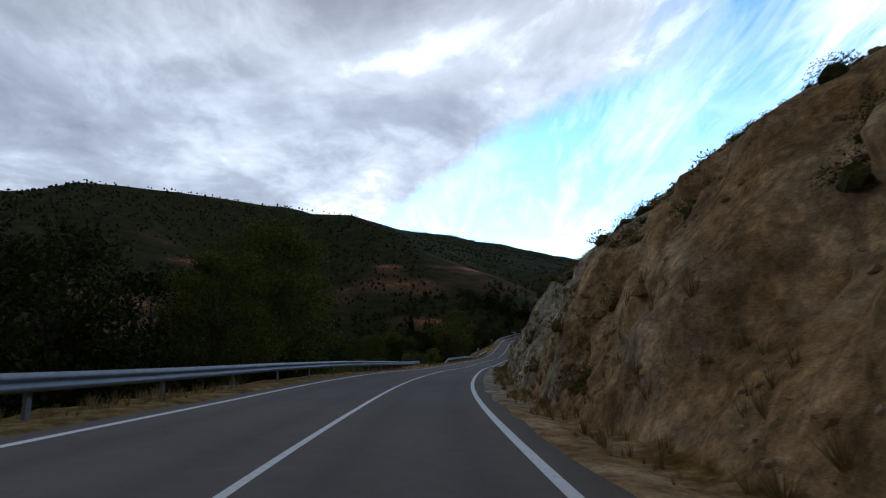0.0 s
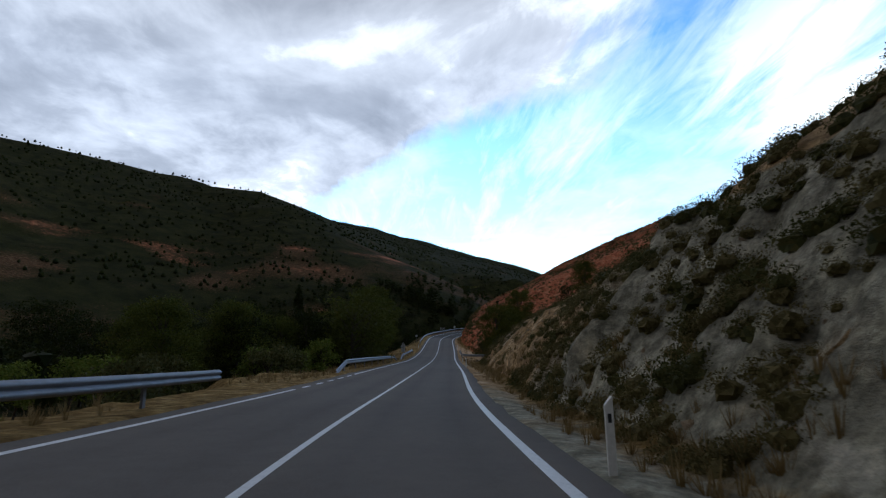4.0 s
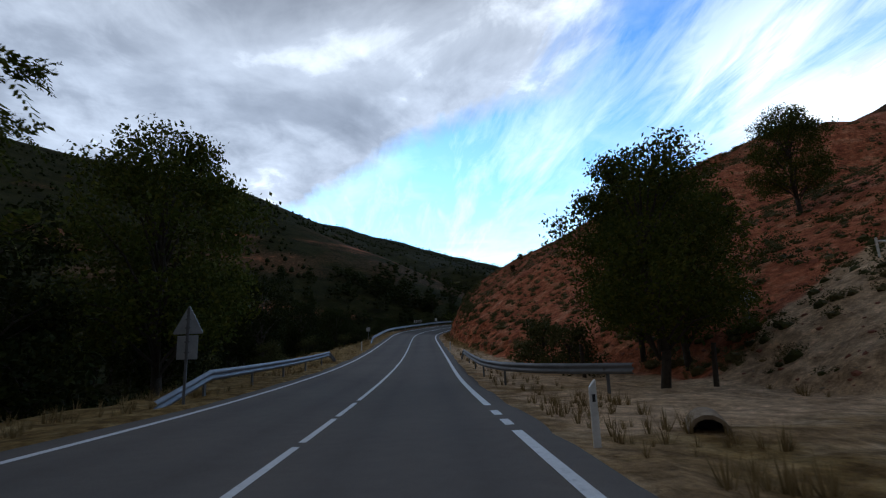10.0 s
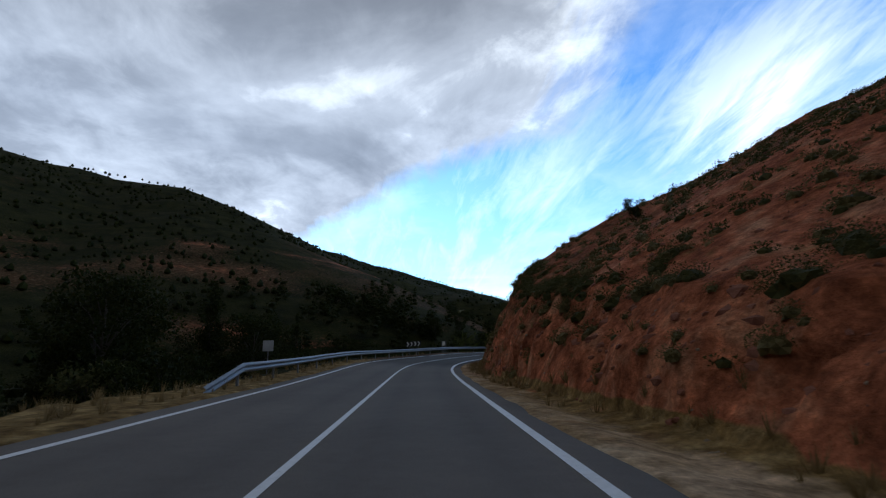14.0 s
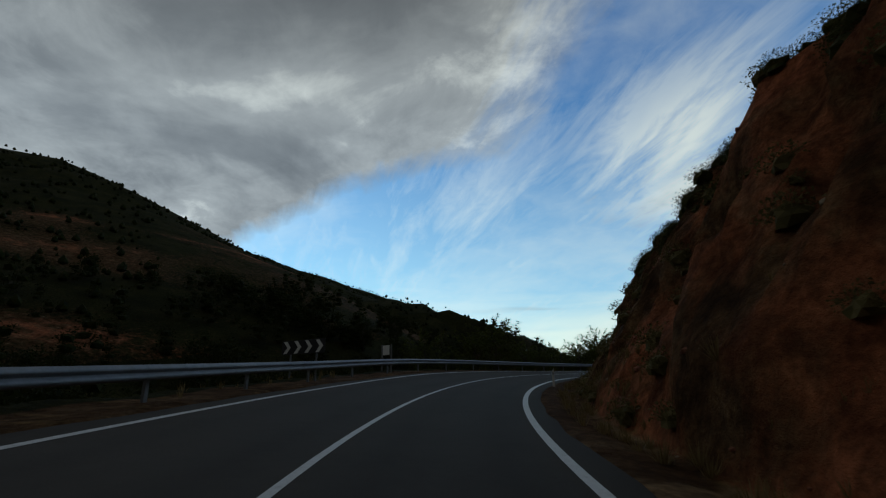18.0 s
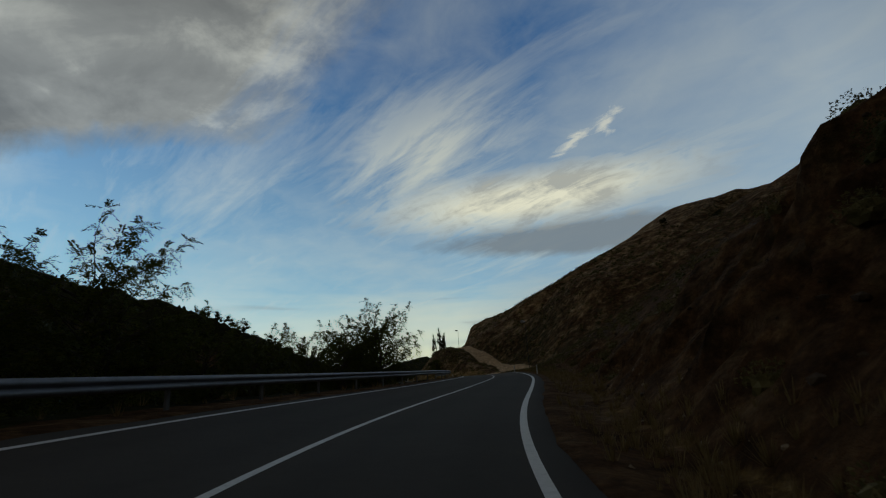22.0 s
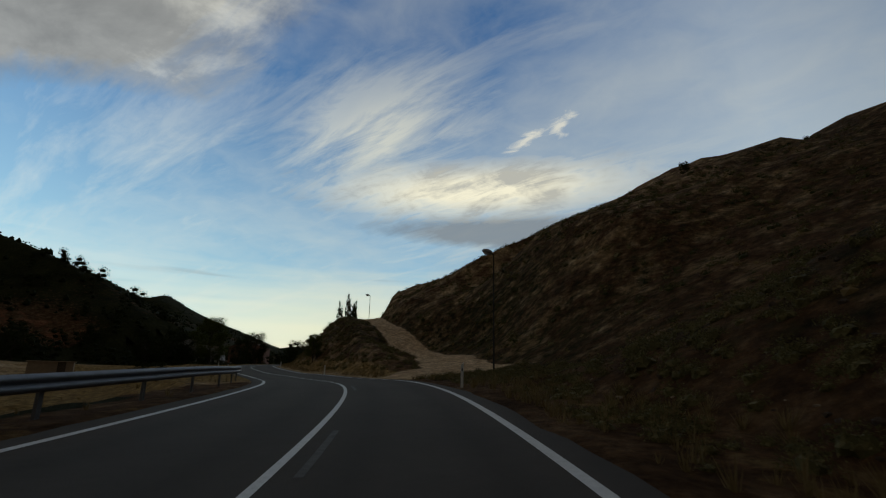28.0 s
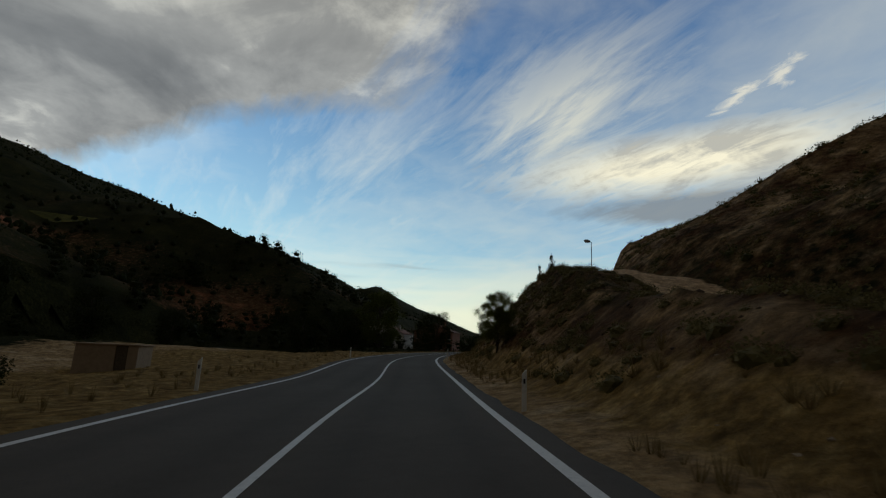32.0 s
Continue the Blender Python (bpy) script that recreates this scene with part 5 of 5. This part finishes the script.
spread_out("tall_dry_weeds", DRY, tall, rng.uniform(0.35, 1.0, len(tall)), DRY_GRASS, "tall dry weeds at the foot of the slope", "weeds", rng)
# low scrub in the valley
pts = clumped(scatter(rng, 2600, -30, S_END - 30, -70, -8), 9, 0.8)
pts = pts[~(((pts[:, 0] > 286) & (pts[:, 0] < 372) & (pts[:, 1] > -42)) | ((pts[:, 0] > 44) & (pts[:, 0] < 72) & (pts[:, 1] > -22)))]
low = on_ground(pts)
spread_out("valley_scrub", BUSHES, low, rng.uniform(0.8, 2.6, len(low)), LEAF_DARK, "mixed green undergrowth on the valley side", "scrub", rng)


def stone_template(rng):
    bm = bmesh.new()
    bmesh.ops.create_icosphere(bm, subdivisions=1, radius=0.5)
    pts = np.array([v.co[:] for v in bm.verts]) * rng.uniform(0.55, 1.1, (len(bm.verts), 1)) * np.array([1, 0.8, 0.6])
    tri = np.array([[v.index for v in f.verts] for f in bm.faces])
    bm.free()
    return pts[tri]


STONES = [stone_template(rng) for _ in range(7)]
pts = np.c_[(a := rng.uniform(-20, S_END - 60, 1500)), keyed(TOE, a) + rng.normal(0.1, 0.8, 1500)]
pts = pts[pts[:, 1] > 4.1]
fallen = on_ground(pts)
spread_out("fallen_stones", STONES, fallen, 0.05 + 0.22 * rng.uniform(0, 1, len(fallen)) ** 3, STONE, "pale fallen stones at the foot of the cutting", "stones", rng, 0.15)
pts = scatter(rng, 5200, -20, S_END - 160, 0.0, 1.0)
pts[:, 1] = keyed(TOE, pts[:, 0]) + pts[:, 1] * (toe_run(pts[:, 0]) + 5 - keyed(TOE, pts[:, 0]))
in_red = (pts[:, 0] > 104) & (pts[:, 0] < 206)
# stones from here on get the shade-darkened colour
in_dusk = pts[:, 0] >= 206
for chosen, mat, label in ((~in_red & ~in_dusk, STONE, "pale stones bedded in the cut face"), (in_red, RED_STONE, "red stones bedded in the cut face"), (in_dusk, SHADED_STONE, "brown stones in the hillside, coloured dark for shade")):
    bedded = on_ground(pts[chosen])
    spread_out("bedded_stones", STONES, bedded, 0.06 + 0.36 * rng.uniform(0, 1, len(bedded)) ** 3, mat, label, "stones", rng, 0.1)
# blocks of rock that stand out of the faces
pts = clumped(scatter(rng, 2300, -20, 205, 0.0, 1.0), 41, 0.6)
pts[:, 1] = keyed(TOE, pts[:, 0]) + 0.2 + pts[:, 1] * (toe_run(pts[:, 0]) - keyed(TOE, pts[:, 0]))
in_red = (pts[:, 0] > 104) & (pts[:, 0] < 206)
for chosen, mat, label in ((~in_red, GROUND, "ochre rock standing out of the cutting"), (in_red, RED_STONE, "red rock standing out of the cutting")):
    blocks = on_ground(pts[chosen])
    spread_out("rock_outcrop", STONES, blocks, 0.22 + 0.6 * rng.uniform(0, 1, len(blocks)) ** 2, mat, label, "rock", rng, 0.32)

# ---------- far woods on the opposite mountain ----------
def far_tree_template(rng):
    n = 5
    a = np.linspace(0, 2 * np.pi, n, endpoint=False)
    ring = np.c_[np.cos(a), np.sin(a), np.zeros(n)] * 0.42 * rng.uniform(0.75, 1.2, (n, 1)) + [0, 0, 0.22]
    mid = np.c_[np.cos(a + 0.4), np.sin(a + 0.4), np.zeros(n)] * 0.33 * rng.uniform(0.7, 1.2, (n, 1)) + [0, 0, 0.6]
    tris = []
    for k in range(n):
        j = (k + 1) % n
        tris += [(ring[k], ring[j], mid[k]), (ring[j], mid[j], mid[k]), (mid[k], mid[j], (0, 0, 1.0)), (ring[j], ring[k], (0, 0, 0))]
    return np.array(tris)


FAR_TREES = [far_tree_template(rng) for _ in range(6)]
gx, gy = rng.uniform(-900, 900, 62000), rng.uniform(-150, 1500, 62000)
gz, gs, gd = land(gx, gy)
patches = fbm(gx / 90, gy / 90, 4, 77) + 0.004 * (gz - 70)
ok = (gd < -85) & (patches > -0.12)
woods = np.stack([gx, gy, gz], 1)[ok]
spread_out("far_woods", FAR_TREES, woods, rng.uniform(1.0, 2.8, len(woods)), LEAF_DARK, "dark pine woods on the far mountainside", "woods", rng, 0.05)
# leafy trees that fill the valley floor
pts = scatter(rng, 1500, -40, S_END - 20, -115, -24)
pts = clumped(pts[~((pts[:, 0] > 286) & (pts[:, 0] < 372) & (pts[:, 1] > -45))], 23, 0.8)
fill = on_ground(pts)
TREES = [np.concatenate([bush_template(rng, 75, 0.42, 0.085, 1) + np.array([*(rng.normal(0, 0.16, 2)), 0.25 + 0.35 * k]) for k in range(3)]) for _ in range(5)]
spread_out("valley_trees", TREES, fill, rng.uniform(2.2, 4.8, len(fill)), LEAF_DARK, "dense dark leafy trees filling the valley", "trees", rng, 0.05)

# ---------- signs and posts ----------
def panel(bm, pts, y, thick):
    """A flat plate with the outline pts (x, z), from y to y + thick."""
    a = [bm.verts.new((x, y, z)) for x, z in pts]
    b = [bm.verts.new((x, y + thick, z)) for x, z in pts]
    n = len(pts)
    bm.faces.new(a), bm.faces.new(b[::-1])
    for k in range(n):
        bm.faces.new((a[k], b[k], b[(k + 1) % n], a[(k + 1) % n]))
    bmesh.ops.recalc_face_normals(bm, faces=bm.faces)
    return bm


def chevron_board(count, width, height, foot, label):
    """Dark board with white chevrons pointing right, on two posts; it faces -y."""
    thing = new("chevron_board")
    part("board", box(bmesh.new(), -width / 2, width / 2, 0, 0.03, foot, foot + height, 0.006), BLACK, thing)
    step = width / count
    for k in range(count):
        x = -width / 2 + step * (k + 0.5)
        w, t, h = step * 0.34, step * 0.32, height * 0.44
        zc = foot + height / 2
        pts = [(x - w, zc + h), (x - w + t, zc + h), (x + w, zc), (x - w + t, zc - h), (x - w, zc - h), (x + w - t, zc)]
        part("chevron", panel(bmesh.new(), pts, -0.006, 0.005), SIGN_WHITE, thing, "white chevron")
    for x in ((-width * 0.3, width * 0.3) if width > 1 else (0.0,)):
        part("post", rod(bmesh.new(), (x, 0.06, -0.9), (x, 0.06, foot + height * 0.9), 0.035), POST_STEEL, thing)
    return tagged(thing, label, "road sign", "bend signs")


def sign_from_behind():
    """Triangular warning sign over a square plate, seen from its bare back."""
    thing = new("warning_sign")
    part("post", box(bmesh.new(), -0.04, 0.04, -0.02, 0.02, -0.4, 2.75), POST_STEEL, thing)
    tri = [(-0.45, 1.98), (0.45, 1.98), (0.47, 2.02), (0.03, 2.78), (-0.03, 2.78), (-0.47, 2.02)]
    part("triangle_plate", panel(bmesh.new(), tri, 0.025, 0.02), SIGN_BACK, thing, "bare grey back of a triangular plate")
    part("square_plate", box(bmesh.new(), -0.33, 0.33, 0.025, 0.045, 1.25, 1.93, 0.01), SIGN_BACK, thing, "bare grey back of a square plate")
    for z in (1.45, 1.75, 2.15, 2.4):
        part("clamp", box(bmesh.new(), -0.07, 0.07, -0.028, 0.024, z - 0.02, z + 0.02), POST_STEEL, thing)
    return tagged(thing, "grey back of a warning sign on a steel post", "road sign")


def direction_sign():
    thing = new("direction_sign")
    part("post", rod(bmesh.new(), (0, 0, -0.3), (0, 0, 1.5), 0.03), POST_STEEL, thing)
    pts = [(-0.42, 1.05), (0.25, 1.05), (0.42, 1.27), (0.25, 1.5), (-0.42, 1.5)]
    part("plate", panel(bmesh.new(), pts, -0.06, 0.025), SIGN_BACK, thing, "dull grey arrow-shaped plate")
    return tagged(thing, "small grey arrow-shaped sign at the track entrance", "road sign")


def wooden_post(lean):
    thing = new("wooden_post")
    bm = bmesh.new()
    rod(bm, (0, 0, -0.3), (lean * 0.5, 0, 0.7), 0.085, 0.08, 9)
    rod(bm, (lean * 0.5, 0, 0.7), (lean, 0.02, 1.35), 0.08, 0.07, 9)
    part("shaft", bm, BARK, thing)
    return tagged(thing, "weathered leaning wooden post by the track", "post", "wooden posts")


def low_bar_gate():
    thing = new("track_barrier")
    for x in (-0.6, 0.6):
        part("post", rod(bmesh.new(), (x, 0, -0.2), (x, 0, 0.55), 0.04), WHITE, thing)
    part("bar", rod(bmesh.new(), (-0.65, 0, 0.42), (0.65, 0, 0.45), 0.035), WHITE, thing)
    return tagged(thing, "low white bar barrier across a track", "barrier")


def street_lamp(height, reach):
    thing = new("street_lamp")
    part("column", rod(bmesh.new(), (0, 0, -0.5), (0, 0, height), 0.06, 0.035, 10), LAMP_STEEL, thing)
    part("arm", rod(bmesh.new(), (0, 0, height - 0.05), (-reach, 0, height + 0.12), 0.03, 0.025), LAMP_STEEL, thing)
    bm = bmesh.new()
    bmesh.ops.create_uvsphere(bm, u_segments=12, v_segments=8, radius=0.5, matrix=Matrix.Translation((-reach - 0.22, 0, height + 0.1)) @ pose(0, 0, 0, 0, 8, 0) @ Matrix.Diagonal((0.8, 0.44, 0.34, 1)))
    head = part("lamp_head", bm, SIGN_BACK, thing, "grey egg-shaped lamp head", True)
    bm = bmesh.new()
    bmesh.ops.create_uvsphere(bm, u_segments=12, v_segments=6, radius=0.5, matrix=Matrix.Translation((-reach - 0.24, 0, height + 0.04)) @ Matrix.Diagonal((0.55, 0.34, 0.30, 1)))
    part("lens", bm, SIGN_WHITE, head, "milky lens")
    return tagged(thing, "unlit street lamp on a thin steel column", "street lamp", "street lamps")


def pylon(height):
    thing = new("power_pylon")
    levels = [(0.0, 0.5), (0.3, 0.38), (0.55, 0.28), (0.75, 0.21), (0.9, 0.17), (1.0, 0.08)]
    corner = lambda f, w, k: Vector((w * (1 if k in (0, 1) else -1), w * (1 if k in (0, 3) else -1), f * height))
    for k in range(4):
        bm = bmesh.new()
        for (f0, w0), (f1, w1) in zip(levels[:-1], levels[1:]):
            rod(bm, corner(f0, w0, k), corner(f1, w1, k), 0.05, 0.05, 4)
        part("leg", bm, POST_STEEL, thing)
    bm = bmesh.new()
    for (f0, w0), (f1, w1) in zip(levels[:-1], levels[1:]):
        for k in range(4):
            rod(bm, corner(f0, w0, k), corner(f1, w1, (k + 1) % 4), 0.028, 0.028, 4)
            rod(bm, corner(f0, w0, (k + 1) % 4), corner(f1, w1, k), 0.05, 0.05, 4)
    part("bracing", bm, POST_STEEL, thing)
    for f, reach in ((0.80, 0.95), (0.93, 0.75)):
        bm = bmesh.new()
        rod(bm, (-reach, 0, f * height), (reach, 0, f * height), 0.09, 0.09, 4)
        rod(bm, (-reach, 0, f * height), (0, 0, (f + 0.06) * height), 0.05, 0.05, 4)
        rod(bm, (reach, 0, f * height), (0, 0, (f + 0.06) * height), 0.05, 0.05, 4)
        part("cross_arm", bm, POST_STEEL, thing)
    return tagged(thing, "grey steel lattice power pylon on the ridge", "pylon")


PLASTER = simple("ochre_plaster", (0.24, 0.17, 0.11), (0.38, 0.28, 0.19), 2.5, 0.9, 0, 0.3, 0.02)
BRICK_RED = simple("brick_red_wall", (0.22, 0.10, 0.065), (0.34, 0.17, 0.115), 3, 0.9, 0, 0.3, 0.02)
PALE_WALL = simple("pale_render", (0.50, 0.47, 0.42), (0.66, 0.63, 0.58), 2, 0.85, 0, 0.2, 0.01)
ROOF_TILE = simple("clay_roof", (0.13, 0.062, 0.04), (0.24, 0.12, 0.08), 4, 0.9, 0, 0.6, 0.04)
DARK_GLASS = simple("dark_window", (0.010, 0.012, 0.015), (0.03, 0.033, 0.04), 4, 0.15, 0, 0, 0.01, 0.5)
TIMBER = simple("old_timber", (0.06, 0.045, 0.03), (0.14, 0.105, 0.07), 8, 0.85, 0, 0.3, 0.01)


def shed(w, l, h):
    """A roofless-looking low block shed with a door opening and a window hole."""
    thing = new("farm_shed")
    t = 0.18
    walls = bmesh.new()
    box(walls, -w / 2, w / 2, l / 2 - t, l / 2, -0.4, h)
    box(walls, -w / 2, -w / 2 + t, -l / 2 + t, l / 2 - t, -0.4, h)
    box(walls, w / 2 - t, w / 2, -l / 2 + t, l / 2 - t, -0.4, h)
    box(walls, -w / 2, w * 0.14, -l / 2, -l / 2 + t, -0.4, h)
    box(walls, w * 0.14 + 0.9, w / 2, -l / 2, -l / 2 + t, -0.4, h)
    box(walls, w * 0.14, w * 0.14 + 0.9, -l / 2, -l / 2 + t, 1.9, h)
    part("wall", walls, PLASTER, thing)
    part("roof", box(bmesh.new(), -w / 2 - 0.15, w / 2 + 0.15, -l / 2 - 0.15, l / 2 + 0.15, h, h + 0.12, 0.02), PLASTER, thing, "flat ochre slab roof")
    part("door", box(bmesh.new(), w * 0.14 + 0.02, w * 0.14 + 0.88, -l / 2 + 0.08, -l / 2 + 0.13, -0.3, 1.9), TIMBER, thing, "dark timber door")
    return tagged(thing, "low ochre plastered farm shed in a dry field", "shed")


def house(w, l, eaves, ridge, wall_mat, storeys, label, seed):
    thing = new("house")
    r = random.Random(seed)
    part("wall", box(bmesh.new(), -w / 2, w / 2, -l / 2, l / 2, -1.0, eaves), wall_mat, thing)
    gable = bmesh.new()
    for y in (-l / 2 + 0.002, l / 2 - 0.2):
        panel(gable, [(-w / 2, eaves), (w / 2, eaves), (0, ridge)], y, 0.198)
    part("gable", gable, wall_mat, thing)
    for sgn in (-1, 1):
        bm = bmesh.new()
        ex = sgn * (w / 2 + 0.35)
        ez = eaves - 0.35 * (ridge - eaves) / (w / 2)
        for y0, y1 in ((-l / 2 - 0.3, l / 2 + 0.3),):
            a = [bm.verts.new(p) for p in ((ex, y0, ez), (0, y0, ridge), (0, y1, ridge), (ex, y1, ez), (ex, y0, ez + 0.15), (0, y0, ridge + 0.15), (0, y1, ridge + 0.15), (ex, y1, ez + 0.15))]
            for f in ((0, 1, 2, 3), (4, 7, 6, 5), (0, 4, 5, 1), (3, 2, 6, 7), (0, 3, 7, 4), (1, 5, 6, 2)):
                bm.faces.new([a[k] for k in f])
        bmesh.ops.recalc_face_normals(bm, faces=bm.faces)
        part("roof", bm, ROOF_TILE, thing, "clay tile roof")
    for st in range(storeys):
        z = 0.9 + st * eaves / storeys
        for x in np.arange(-w / 2 + 1.2, w / 2 - 0.8, 2.2):
            win = part("window", box(bmesh.new(), x - 0.45, x + 0.45, -l / 2 - 0.012, -l / 2 + 0.05, z, z + 1.2), DARK_GLASS, thing)
            part("sill", box(bmesh.new(), x - 0.55, x + 0.55, -l / 2 - 0.10, -l / 2, z - 0.10, z - 0.02), PALE_WALL, win)
    part("chimney", box(bmesh.new(), w * 0.15, w * 0.15 + 0.6, -0.3, 0.3, eaves, ridge + 0.7), wall_mat, thing)
    return tagged(thing, label, "house", "village houses")


def digit_mesh(words, size):
    curve = bpy.data.curves.new("digit", "FONT")
    curve.body, curve.size, curve.align_x, curve.extrude = words, size, "CENTER", 0.001
    holder = bpy.data.objects.new("digit", curve)
    me = bpy.data.meshes.new_from_object(holder)
    bpy.data.objects.remove(holder)
    me.materials.clear()
    me.materials.append(BLACK)
    return me


def plate_sign():
    """A pale square plate held between two short posts."""
    thing = new("plate_sign")
    for x in (-0.42, 0.42):
        part("post", box(bmesh.new(), x - 0.05, x + 0.05, -0.03, 0.03, -0.9, 1.55, 0.006), POST_STEEL, thing)
    part("plate", box(bmesh.new(), -0.3, 0.3, -0.05, -0.032, 0.95, 1.5, 0.008), SIGN_WHITE, thing, "plain whitish square plate")
    return tagged(thing, "pale square plate between two posts behind the barrier", "road sign")


def culvert():
    """The dark mouth of a concrete pipe in the bank."""
    thing = new("culvert")
    n = 14
    bm = bmesh.new()
    rings = []
    for r, y in ((0.24, 0.9), (0.24, -0.1), (0.30, -0.1), (0.30, 0.9)):
        rings.append([bm.verts.new((r * math.cos(2 * math.pi * k / n), y, 0.22 + r * math.sin(2 * math.pi * k / n))) for k in range(n)])
    for a, b in zip(rings[:-1], rings[1:]):
        for k in range(n):
            bm.faces.new((a[k], a[(k + 1) % n], b[(k + 1) % n], b[k]))
    bmesh.ops.recalc_face_normals(bm, faces=bm.faces)
    part("pipe", bm, STONE, thing)
    # a black disc stands in for the shade inside the pipe
    bm = bmesh.new()
    rod(bm, (0, 0.55, 0.22), (0, 0.60, 0.22), 0.24, 0.24, n)
    part("pipe_shade", bm, BLACK, thing, "black shadowed inside of the pipe")
    return tagged(thing, "round concrete culvert pipe in the dry bank", "culvert")
guard_rail(-44.0, 56.0, -4.5, label="long galvanised crash barrier above the wooded valley")
guard_rail(71.0, 106.5, -4.45, 3.0, 3.0, "crash barrier with both ends sunk into the verge")
guard_rail(111.5, 134.0, -4.45, 3.0, 2.0, "short crash barrier beside the red cutting")
guard_rail(157.0, 297.5, -4.55, 3.0, 0.0, "long curved crash barrier round the bend", bend=[(157, -4.45), (284, -4.6), (297.5, -4.25)])
guard_rail(113.5, 134.0, 4.15, 0.0, 2.0, "crash barrier curving in from the track entrance", bend=[(113.5, 7.6), (114.3, 6.4), (115.5, 5.3), (117.5, 4.55), (121, 4.15), (140, 4.1)])
MARKER = marker_post()
for k, (s, d) in enumerate([(46.5, 3.8), (87.0, 3.75), (106.2, 4.0), (143.7, 3.8), (208.5, 3.85), (266.7, 4.1), (284.0, 3.95), (313.5, 3.85), (345.0, 4.0),
                            (145.7, -4.1), (316.5, -4.1), (347.0, -4.4)]):
    ob = MARKER if k == 0 else copy_thing(MARKER, Matrix())
    set_down(ob, s, d, 0.0, 4 * math.sin(7 * k))
    if k == 1:
        digit = new("digit", digit_mesh("9", 0.10))
        digit.parent = ob
        digit.matrix_basis = pose(0, -0.033, 0.40, 90, 0, 0)
set_down(chevron_board(4, 2.2, 0.55, 1.0, "dark board with four white chevrons behind the barrier"), 201.0, -5.45, 0, -16)
set_down(plate_sign(), 210.0, -5.7, 0, -26)
WARNING = sign_from_behind()
WARNING.scale = (0.78, 0.78, 0.86)
set_down(WARNING, 112.3, -4.15)
SMALL = new("small_sign")
part("post", rod(bmesh.new(), (0, 0, -0.6), (0, 0, 1.55), 0.03), POST_STEEL, SMALL)
part("plate", box(bmesh.new(), -0.25, 0.25, -0.05, -0.03, 1.05, 1.55, 0.008), SIGN_BACK, SMALL, "bare grey square plate")
tagged(SMALL, "small grey square sign behind the barrier", "road sign")
set_down(SMALL, 167.0, -5.8, 0, 0)
set_down(direction_sign(), 118.3, 14.2, 0, 10)
for k, (s, d, lean) in enumerate([(115.2, 10.8, 0.12), (120.5, 8.3, -0.04)]):
    set_down(wooden_post(lean), s, d)
set_down(low_bar_gate(), 117.0, 19.0, 0, 20)
set_down(street_lamp(7.2, 0.25), 294.4, 9.8, 0, 10)
set_down(street_lamp(4.8, 0.25), 360.0, 18.6, 0, 10)
set_down(pylon(6.6), 295.0, 98.0, -0.3, 30)
set_down(shed(4.6, 3.2, 1.9), 345.0, -23.5, 0, 12)
set_down(house(11, 9, 5.6, 7.8, BRICK_RED, 2, "red-brown brick house with a clay roof among trees", 1), 440.0, -31.5, 0, 12)
set_down(house(9, 8, 5.0, 7.0, PALE_WALL, 2, "pale rendered house with a clay roof in the village", 2), 440.0, -46.0, 0, 10)
set_down(house(8, 7, 3.0, 4.6, PALE_WALL, 1, "low pale cottage with a clay roof in the village", 3), 455.0, -62.0, 0, 20)
set_down(culvert(), 106.9, 5.9, -0.25, -25)
